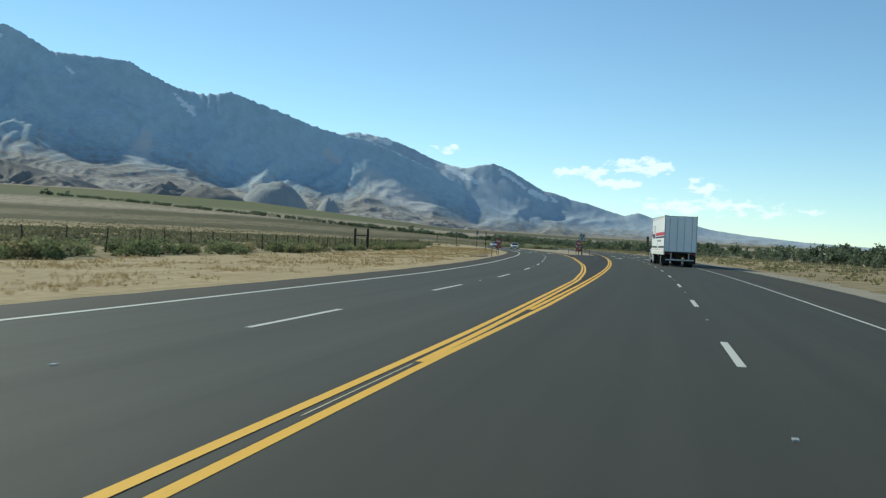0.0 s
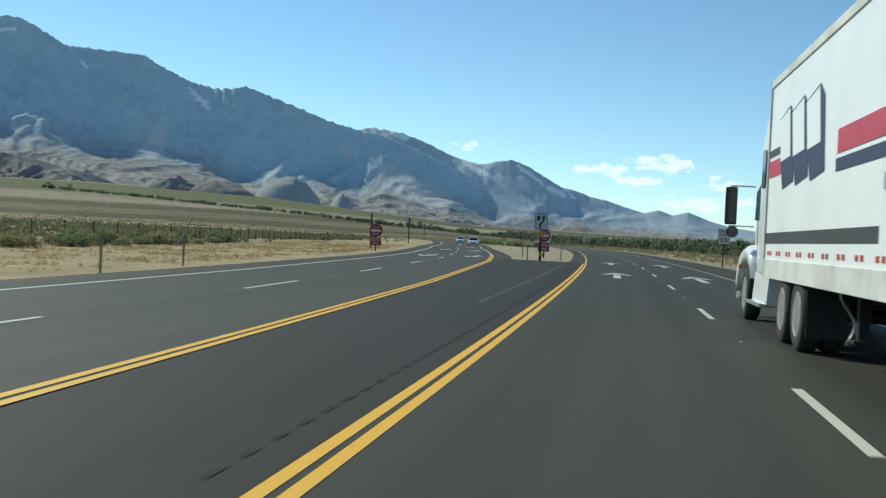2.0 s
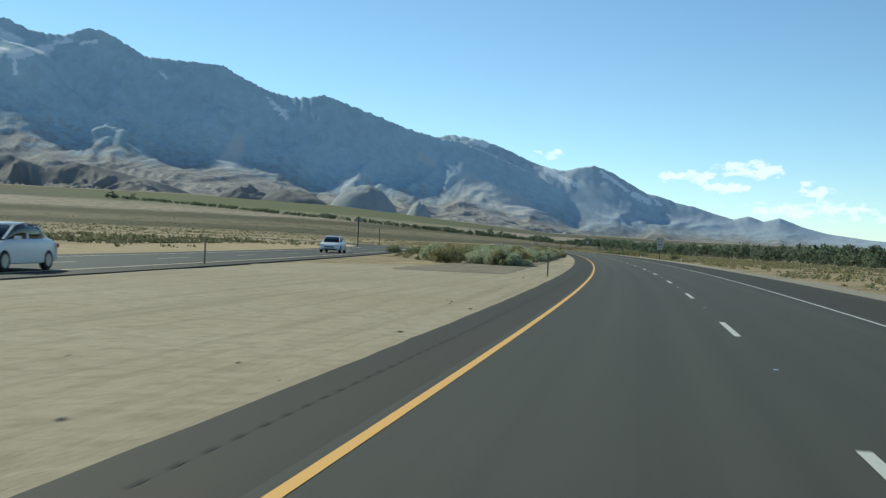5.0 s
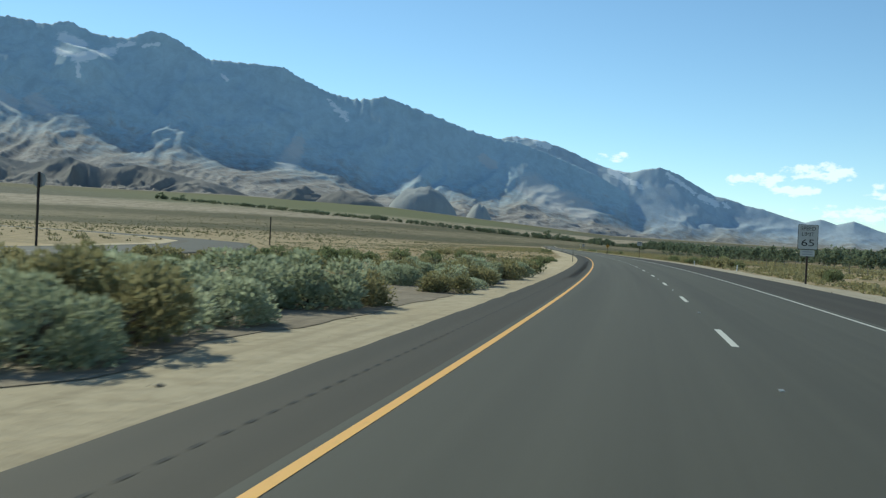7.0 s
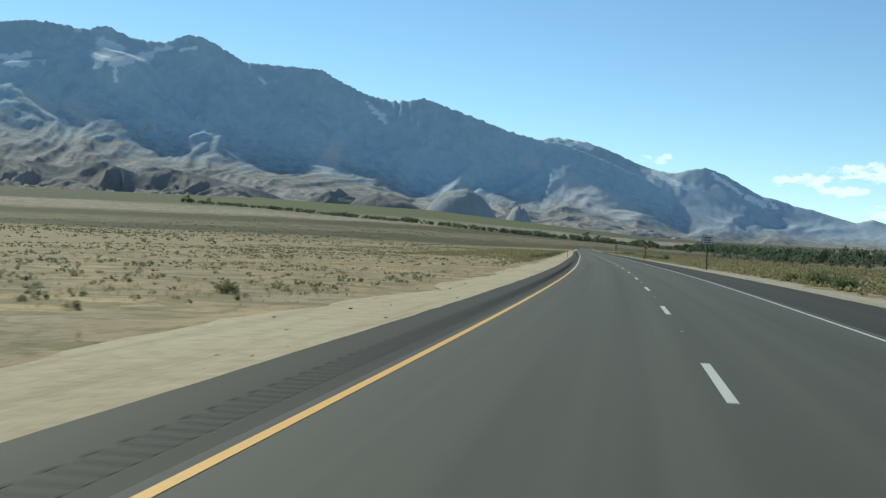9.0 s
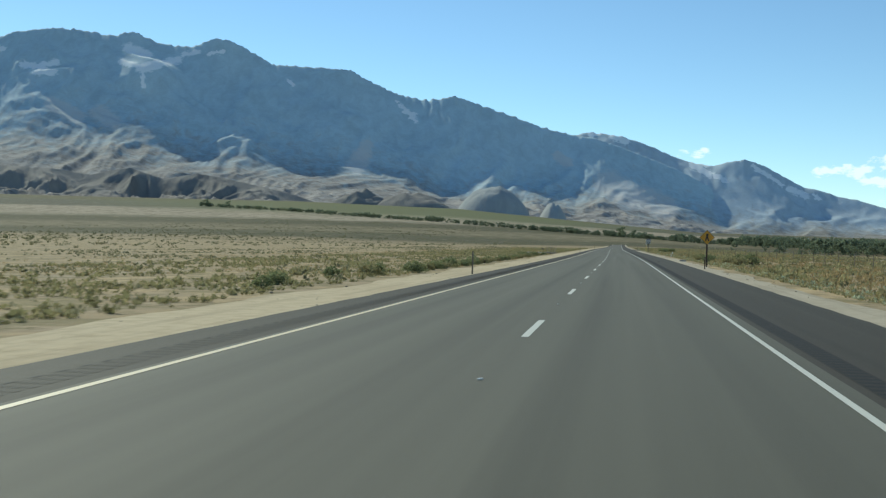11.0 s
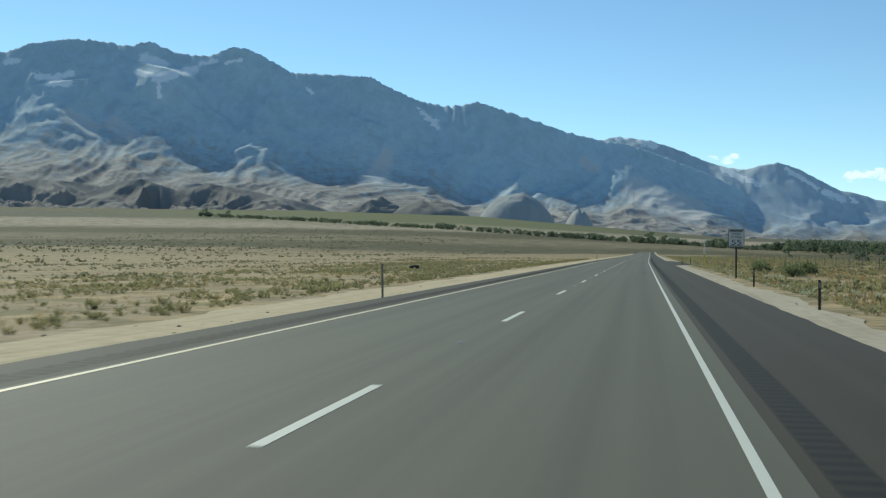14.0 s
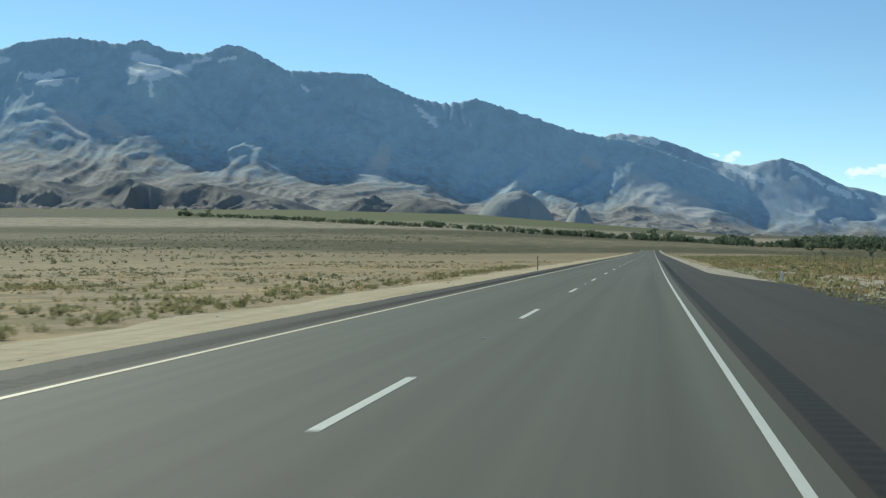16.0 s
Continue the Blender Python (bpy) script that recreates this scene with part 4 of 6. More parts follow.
# ---- signs ----
def no_entry_sign(s, d, turned, disc_r, top, panel_w, panel_h, square, label):
    t = thing("no_entry_sign", label, "road sign", "no entry signs", at_road(s, d, -0.05, turned))
    part("post", box_bm(-0.055, 0.055, 0.03, 0.13, -0.3, top - 0.05, 0.008), POST_WOOD, t, "dark square timber post")
    zc = top - disc_r
    if square:
        plate = part("upper_plate", plate_bm(rounded(2 * disc_r + 0.02, 2 * disc_r + 0.02, 0.05, zc - disc_r - 0.01), 0.012), SIGN_WHITE, t, "square white plate")
        part("red_disc", plate_bm(disc(disc_r - 0.01, zc), 0.004), SIGN_RED, plate, "red disc").location.y = -0.006
    else:
        plate = part("upper_plate", plate_bm(disc(disc_r, zc), 0.012), SIGN_RED, t, "round red plate")
    part("white_bar", plate_bm(rounded(disc_r * 1.5, disc_r * 0.34, 0.01, zc - disc_r * 0.17), 0.004), SIGN_WHITE, plate, "white horizontal bar").location.y = -0.011
    words("DO NOT", disc_r * 1.05, disc_r * 0.30, 0, zc + disc_r * 0.32, -0.008, SIGN_WHITE, plate)
    words("ENTER", disc_r * 0.95, disc_r * 0.30, 0, zc - disc_r * 0.64, -0.008, SIGN_WHITE, plate)
    z1 = zc - disc_r - 0.04
    lower = part("lower_plate", plate_bm(rounded(panel_w, panel_h, 0.04, z1 - panel_h), 0.012), SIGN_WHITE, t, "red plate with a thin white border")
    part("red_field", plate_bm(rounded(panel_w - 0.03, panel_h - 0.03, 0.035, z1 - panel_h + 0.015), 0.004), SIGN_RED, lower).location.y = -0.006
    words("WRONG", panel_w * 0.82, panel_h * 0.32, 0, z1 - panel_h * 0.44, -0.010, SIGN_WHITE, lower)
    words("WAY", panel_w * 0.52, panel_h * 0.32, 0, z1 - panel_h * 0.88, -0.010, SIGN_WHITE, lower)
    return t


no_entry_sign(185.7, 7.15, -20, 0.56, 2.46, 1.02, 0.74, True, "red and white no entry sign above a wrong way plate")
no_entry_sign(180.0, 20.3, 8, 0.53, 2.16, 0.92, 0.62, False, "round red no entry sign beside the oncoming roadway")


def keep_right_sign(s, d):
    t = thing("traffic_island_sign", "white traffic island sign with black arrow above a yellow diamond", "road sign", "", at_road(s, d, -0.05, -6))
    part("post", box_bm(-0.07, 0.07, 0.03, 0.17, -0.3, 3.25, 0.01), POST_WOOD, t, "dark timber post")
    back = part("plate", plate_bm(rounded(0.88, 1.15, 0.05, 2.22), 0.012), SIGN_BLACK, t, "plate with a black border")
    face = part("face", plate_bm(rounded(0.82, 1.09, 0.045, 2.25), 0.004), SIGN_WHITE, back, "white face")
    face.location.y = -0.006
    shield = [(-0.31, 3.20), (-0.31, 2.98), (-0.28, 2.90), (-0.20, 2.82), (-0.12, 2.90), (-0.09, 2.98), (-0.09, 3.20)]
    part("island_symbol", plate_bm(shield, 0.004), SIGN_BLACK, back, "black island symbol").location.y = -0.011
    stem = [(-0.13, 2.32), (-0.02, 2.32), (-0.02, 2.52), (0.03, 2.64), (0.16, 2.78), (0.21, 2.9), (0.21, 3.0), (0.31, 3.0), (0.165, 3.26), (0.02, 3.0), (0.11, 3.0), (0.11, 2.92), (0.06, 2.84), (-0.08, 2.70), (-0.13, 2.58)]
    part("arrow_symbol", plate_bm(stem, 0.004), SIGN_BLACK, back, "black bent arrow").location.y = -0.011
    k = 0.30
    part("diamond_marker", plate_bm([(0, 1.92 - k), (k, 1.92), (0, 1.92 + k), (-k, 1.92)], 0.012), SIGN_YELLOW, t, "yellow diamond marker plate")
    return t


keep_right_sign(171.0, 6.80)


def limit_sign(s, d, w, h, top, number, words_above, label, extra=False, post=POST_WOOD, turned=0.0):
    t = thing("speed_limit_sign", label, "road sign", "speed limit signs", at_road(s, d, -0.06, turned))
    part("post", box_bm(-0.05, 0.05, 0.03, 0.12, -0.3, top - 0.1, 0.008), post, t, "dark timber post")
    z0 = top - h
    plate = part("plate", plate_bm(rounded(w, h, 0.05, z0), 0.012), SIGN_BLACK, t, "plate with a black border")
    part("face", plate_bm(rounded(w - 0.05, h - 0.05, 0.045, z0 + 0.025), 0.004), SIGN_WHITE, plate, "white face").location.y = -0.006
    for text, rel_w, rel_h, rel_z in words_above:
        if text:
            words(text, w * rel_w, h * rel_h, 0, z0 + h * rel_z, -0.010, SIGN_BLACK, plate)
        else:
            part("text_bar", plate_bm([(-w * rel_w / 2, z0 + h * rel_z), (w * rel_w / 2, z0 + h * rel_z), (w * rel_w / 2, z0 + h * (rel_z + rel_h)), (-w * rel_w / 2, z0 + h * (rel_z + rel_h))], 0.003), SIGN_BLACK, plate).location.y = -0.011
    if number:
        words(number, w * 0.62, h * 0.27, 0, z0 + h * 0.14, -0.010, SIGN_BLACK, plate)
    if extra:
        sub = part("lower_plate", plate_bm(rounded(w * 0.72, 0.34, 0.03, z0 - 0.37), 0.012), SIGN_WHITE, t, "small white plate below")
        for q in (0.22, 0.09):
            part("text_bar", plate_bm([(-w * 0.25, z0 - 0.37 + q), (w * 0.25, z0 - 0.37 + q), (w * 0.25, z0 - 0.32 + q), (-w * 0.25, z0 - 0.32 + q)], 0.003), GREY_SHADE, sub).location.y = -0.005
    return t


SPEED_WORDS = [("SPEED", 0.74, 0.15, 0.77), ("LIMIT", 0.60, 0.15, 0.54)]
limit_sign(186.0, -7.5, 0.98, 1.25, 3.15, "55", SPEED_WORDS, "white speed limit 55 sign on a dark post beside the shoulder")
limit_sign(411.0, -8.3, 1.08, 1.38, 3.3, "65", SPEED_WORDS, "white speed limit 65 sign with a small plate below it", True)
limit_sign(804.0, -8.15, 0.90, 1.06, 2.85, "55", [("", 0.84, 0.085, 0.86), ("WHEN", 0.55, 0.125, 0.68), ("TOWING", 0.70, 0.125, 0.50), ("", 0.80, 0.05, 0.05)], "white 55 speed sign for towing vehicles on a brown post")
limit_sign(556.0, -7.7, 0.95, 0.78, 3.05, "", [("", 0.7, 0.12, 0.68), ("", 0.6, 0.12, 0.42), ("", 0.66, 0.1, 0.18)], "small white road sign with dark lettering on a post")


def diamond_sign(s, d):
    t = thing("warning_sign", "yellow diamond warning sign with a black symbol on a dark post", "road sign", "", at_road(s, d, -0.06, 4))
    part("post", box_bm(-0.055, 0.055, 0.03, 0.13, -0.3, 2.3, 0.008), POST_WOOD, t, "dark timber post")
    k, zc = 0.53, 2.12
    plate = part("plate", plate_bm([(0, zc - k), (k, zc), (0, zc + k), (-k, zc)], 0.012), SIGN_BLACK, t, "diamond plate with a black border")
    k2 = k - 0.03
    part("face", plate_bm([(0, zc - k2), (k2, zc), (0, zc + k2), (-k2, zc)], 0.004), SIGN_YELLOW, plate, "yellow face").location.y = -0.006
    sym = [(-0.16, zc - 0.27), (-0.08, zc - 0.27), (0.0, zc - 0.06), (0.08, zc - 0.27), (0.16, zc - 0.27), (0.06, zc + 0.05), (0.10, zc + 0.26), (-0.06, zc + 0.26), (-0.07, zc + 0.05)]
    part("symbol", plate_bm(sym, 0.004), SIGN_BLACK, plate, "plain black forked symbol").location.y = -0.011
    return t


diamond_sign(648.6, -7.5)


# ---- roadside posts ----
def marker_post(mat, h, w, label, cap=None):
    t = thing("marker_post", label, "marker post", "roadside marker posts")
    bm = box_bm(-w / 2, w / 2, -w / 4, w / 4, -0.25, h, 0.008)
    part("post", bm, mat, t)
    part("reflector", box_bm(-w * 0.36, w * 0.36, -w / 4 - 0.006, -w / 4 - 0.001, h - 0.2, h - 0.06, 0.002), cap or LAMP_CLEAR, t, "small reflector plate")
    return t


tan_post = marker_post(POST_TAN, 1.08, 0.07, "thin tan marker post standing in the sand", POST_GREY)
tan_post.matrix_basis = at_road(457.6, 5.55, -0.05)
for s, d, lean in ((619.2, 5.42, 2), (772.0, 5.25, -2), (936.5, 5.6, 1), (296.0, 5.6, 0), (105.4, 14.9, 3), (122.0, 15.8, -2), (130.0, 16.7, 1), (289.0, 20.0, 0)):
    copy_thing(tan_post, at_road(s, d, -0.05) @ pose(0, 0, 0, lean, lean * 0.7, 0))
grey_post = marker_post(POST_GREY, 1.08, 0.075, "grey flexible marker post at the median nose", LAMP_AMBER)
grey_post.matrix_basis = at_road(170.7, 7.65, -0.05)
for s, d, lean in ((177.6, 5.49, 1), (184.6, 8.8, 2)):
    copy_thing(grey_post, at_road(s, d, -0.05) @ pose(0, 0, 0, lean, -lean, 0))
dark_post = marker_post(POST_WOOD, 0.78, 0.075, "short dark timber marker post", POST_TAN)
dark_post.matrix_basis = at_road(640.3, -6.75, -0.05)
for s, d in ((768.0, -7.3), (788.0, -7.6), (866.0, -7.2), (880.0, -8.7), (233.0, -8.3)):
    copy_thing(dark_post, at_road(s, d, -0.05))
white_post = marker_post(POST_WHITE, 0.55, 0.10, "short white marker post in the scrub")
white_post.matrix_basis = at_road(471.0, -7.6, -0.05)
for s, d in ((446.0, -8.8), (734.0, -9.4), (905.0, -8.4), (390.0, -9.0)):
    copy_thing(white_post, at_road(s, d, -0.05) @ pose(0, 0, 0, 0, 5, 0))

stub = thing("yellow_stub_marker", "low dark stub with a yellow box on top", "marker post", "", at_road(169.0, 6.63, -0.03))
part("post", box_bm(-0.035, 0.035, -0.035, 0.035, -0.2, 0.44, 0.005), POST_DARK, stub)
part("box", box_bm(-0.15, 0.15, -0.08, 0.08, 0.42, 0.58, 0.015), POST_YELLOW, stub, "dull yellow box")

pipe = thing("pipeline_marker", "tall slim marker post, white above and yellow below", "marker post", "", at_road(858.0, -9.25, -0.06))
part("lower_tube", cyl_bm(0.05, 1.45, 14, "Z", (0, 0, 0.6)), POST_YELLOW, pipe, "yellow lower tube")
part("upper_tube", cyl_bm(0.075, 1.55, 14, "Z", (0, 0, 2.08)), POST_WHITE, pipe, "white upper tube")
for z in (1.5, 2.1, 2.4):
    part("band", cyl_bm(0.08, 0.10, 14, "Z", (0, 0, z)), POST_YELLOW, pipe, "yellow band")


def sign_back(s, d, h, plate, shape):
    t = thing("sign_seen_from_behind", "tall dark post with the grey back of a sign" if plate else "tall dark bare sign post", "road sign", "signs facing away", at_road(s, d, -0.06, 175))
    part("post", box_bm(-0.06, 0.06, 0.02, 0.14, -0.3, h, 0.01), POST_DARK, t)
    if plate:
        part("plate", plate_bm(disc(plate, h - plate, 8 if shape == "octagon" else 4), 0.012), SIGN_BACK, t, "grey plate back")
    return t


sign_back(194.0, 23.4, 3.25, 0.0, "")
sign_back(257.5, 29.2, 4.0, 0.45, "octagon")
sign_back(412.0, 37.8, 4.7, 0.5, "octagon")
sign_back(484.0, 44.0, 3.6, 0.0, "")


# ---- fences ----
def fence(name, label, s0, s1, step, d, h, wires, post_mat):
    t = thing(name, label, "fence", "", pose(0, 0, 0))
    post = None
    rng = random.Random(int(s1))
    s, places = s0, []
    while s < s1:
        dd = d(s) if callable(d) else d
        x, y = on_road(s, dd)
        x, y = float(x), float(y)
        z = float(ground_z(np.array(x), np.array(y)))
        places.append((x, y, z))
        if post is None:
            post = part("post", box_bm(-0.028, 0.028, -0.028, 0.028, -0.3, h + 0.1, 0.006), post_mat, t)
            o = post
        else:
            o = new("post", post.data)
            o.parent = t
        o.location = (x, y, z)
        o.rotation_euler = (radians(rng.uniform(-3, 3)), radians(rng.uniform(-3, 3)), rng.uniform(0, 3))
        s += step * rng.uniform(0.93, 1.07)
    for k in range(wires):
        zz = h * (0.3 + 0.65 * k / max(wires - 1, 1))
        verts, faces = [], []
        for x, y, z in places:
            verts += [(x, y, z + zz - 0.007), (x, y, z + zz + 0.007), (x + 0.012, y, z + zz)]
        for i in range(len(places) - 1):
            a, b = 3 * i, 3 * i + 3
            faces += [(a, a + 1, b + 1, b), (a + 1, a + 2, b + 2, b + 1), (a + 2, a, b, b + 2)]
        part("wire", mesh_of("wire", verts, faces, WIRE), None, t, "strand of rusty barbed wire")
    return t


fence("wire_fence", "barbed wire fence on thin dark posts in the sagebrush", -55, 330, 4.2, lambda s: float(other(s)) + 25.5, 1.25, 4, POST_DARK)
fence("wire_fence", "barbed wire fence on weathered posts across the scrub", -55, 1000, 6.5, -21.0, 1.0, 4, POST_TAN)
gate = thing("fence_gatepost", "pair of thick dark timber gateposts with a rail between them", "gatepost", "", pose(-10.6, 129.2, -0.1, 0, 0, 12))
for x in (-0.75, 0.75):
    part("post", cyl_bm(0.14, 2.7, 12, "Z", (x, 0, 1.05)), POST_DARK, gate)
part("rail", cyl_bm(0.06, 1.5, 10, "X", (0, 0, 1.6)), POST_DARK, gate)
brace = thing("leaning_pole", "pale weathered pole leaning in the fence line", "pole", "", pose(-2.9, 161.0, -0.1, 0, 28, 10))
part("pole", cyl_bm(0.06, 2.2, 10, "Z", (0, 0, 1.0)), DEADWOOD, brace)
lying = thing("fallen_post", "short white post stub lying on the sand", "post", "", at_road(200.2, 7.0, 0.02, 163) @ pose(0, 0, 0, 88, 0, 0))
part("pole", cyl_bm(0.035, 0.3, 6, "Z", (0, 0, 0)), POST_WHITE, lying)
scrap = thing("white_pipe_scrap", "white bent pipe lying on the sand beside the shoulder", "pipe", "", at_road(716.0, -8.3, -0.02, 20))
part("upright", cyl_bm(0.04, 0.45, 10, "Z", (0.0, 0, 0.2)), POST_WHITE, scrap)
part("lying_pipe", cyl_bm(0.04, 0.5, 10, "X", (0.2, 0, 0.05)), POST_WHITE, scrap)


# ---- rubble, tyre and dead branches ----
def stone_mesh(name, seed, mat):
    bm = bmesh.new()
    bmesh.ops.create_icosphere(bm, subdivisions=2, radius=1.0)
    for v in bm.verts:
        v.co *= 1 + 0.45 * noise.noise(v.co * 1.3 + Vector((seed, seed, 0)))
        v.co.z *= 0.6
    me = bpy.data.meshes.new(name)
    bm.to_mesh(me)
    bm.free()
    me.materials.append(mat)
    return me


stones = [stone_mesh("rubble_stone", k, STONE if k % 3 else STONE_PALE) for k in range(6)]
rng = random.Random(5)
for k in range(44):
    s, d = 729.5 + rng.uniform(-6.0, 5.5), 9.3 + rng.uniform(-1.1, 2.6)
    o = new("rubble_stone", stones[k % 6])
    r = rng.uniform(0.08, 0.26)
    o.matrix_basis = at_road(s, d, r * 0.25, rng.uniform(0, 360)) @ Matrix.Diagonal((r * rng.uniform(1, 1.5), r, r, 1))
    tagged(o, "grey broken rubble stone lying in a pile" if k % 3 else "pale broken rubble slab lying in a pile", "stone", "rubble pile")
for k in range(46):
    s = 103.0 + 9.0 * rng.random()
    d = float(other(s)) + 8.9 + abs(rng.gauss(0, 0.55))
    o = new("rubble_stone", stones[k % 6])
    r = rng.uniform(0.06, 0.18)
    o.matrix_basis = at_road(s, d, r * 0.2 - 0.04, rng.uniform(0, 360)) @ Matrix.Diagonal((r * rng.uniform(1, 1.5), r, r, 1))
    tagged(o, "broken stone in a low heap beside the oncoming roadway", "stone", "low stone heap")
for k in range(5):
    b = thing("dead_branch", "bleached dead branch standing out of the rubble", "branch", "rubble pile", at_road(731.0 + k * 0.9, 8.0 + 0.5 * (k % 3), 0, 40 * k))
    part("limb", cyl_bm(0.045, 1.5, 7, "Z", (0, 0, 0.6), 0.015), DEADWOOD, b).rotation_euler = (radians(12 * (k - 2)), radians(20 - 9 * k), 0)
    part("twig", cyl_bm(0.02, 0.8, 6, "Z", (0.1, 0, 0.9), 0.006), DEADWOOD, b).rotation_euler = (radians(-20), radians(18), 0)
trunk = thing("fallen_log", "bleached fallen log lying at the edge of the dirt", "log", "", at_road(733.4, 7.9, 0.06, -8) @ pose(0, 0, 0, 90, 0, 0))
part("log", cyl_bm(0.06, 3.0, 10, "Z", (0, 0, 0), 0.04), DEADWOOD, trunk)

debris = thing("rubber_scrap", "small black rubber scrap lying on the dark asphalt shoulder", "debris", "", at_road(665.5, -4.78, 0.0, 30))
part("scrap", box_bm(-0.06, 0.05, -0.03, 0.03, 0.0, 0.025, 0.01), RUBBER, debris)
slab = thing("concrete_scrap", "pale broken concrete slab lying on the sand", "debris", "", at_road(674.5, -7.3, -0.05, 12))
part("slab", box_bm(-0.32, 0.30, -0.2, 0.22, 0.0, 0.16, 0.03), STONE_PALE, slab)
tyre_scrap = thing("tyre_scrap", "black torn tyre lying in the dry grass", "tyre", "", at_road(826.5, 15.6, 0.0, 25))
part("tread", lathe([(-0.13, 0.22), (-0.14, 0.30), (-0.08, 0.34), (0.08, 0.34), (0.14, 0.30), (0.13, 0.22)], 24, "Z", (0, 0, 0.14)), RUBBER, tyre_scrap)
part("torn_flap", box_bm(-0.5, -0.2, -0.14, 0.16, 0.02, 0.22, 0.04), RUBBER, tyre_scrap)


# ---- the lorry ----
def wheel(parent, x, y, r, width, outer, rim_mat=CHROME):
    """One tyre with its rim; outer is -1 where the wheel's face looks to -x."""
    half = [(0.04, 0.58), (0.46, 0.61), (0.50, 0.66), (0.50, 0.90), (0.40, 0.97), (0.25, 1.0)]
    ring = [(-width * u, r * v) for u, v in half] + [(width * u, r * v) for u, v in half[::-1]]
    w = part("wheel", lathe(ring, 32), RUBBER, parent, "black tyre")
    w.location = (x, y, r)
    o = outer * width / 2
    rim = part("rim", lathe([(o * 0.96, r * 0.63), (o * 1.0, r * 0.60), (o * 0.70, r * 0.55), (o * 0.25, r * 0.50), (o * 0.20, r * 0.28), (o * 0.75, r * 0.24), (o * 0.95, r * 0.16), (o * 0.98, 0.02)], 32), rim_mat, w, "polished rim")
    nuts = bmesh.new()
    for k in range(10):
        a = 2 * math.pi * k / 10
        cyl_bm(r * 0.035, 0.06, 6, "X", (o * 0.3, r * 0.38 * math.cos(a), r * 0.38 * math.sin(a)), None, nuts)
    part("wheel_nuts", nuts, ALUMINIUM, w)
    return w


def side_patch(outline, x=-1.372):
    """A thin decal on the trailer's left side; the outline holds (along, up)."""
    bm = bmesh.new()
    vs = [bm.verts.new((x, y, z)) for y, z in outline]
    bm.faces.new(vs)
    bmesh.ops.recalc_face_normals(bm, faces=bm.faces)
    made = bmesh.ops.extrude_face_region(bm, geom=list(bm.faces))
    for v in made["geom"]:
        if isinstance(v, bmesh.types.BMVert):
            v.co.x -= 0.003
    bmesh.ops.recalc_face_normals(bm, faces=bm.faces)
    return bm


def rect(y0, y1, z0, z1, slant=0.0):
    return [(y0, z0), (y1, z0), (y1 + slant, z1), (y0 + slant, z1)]


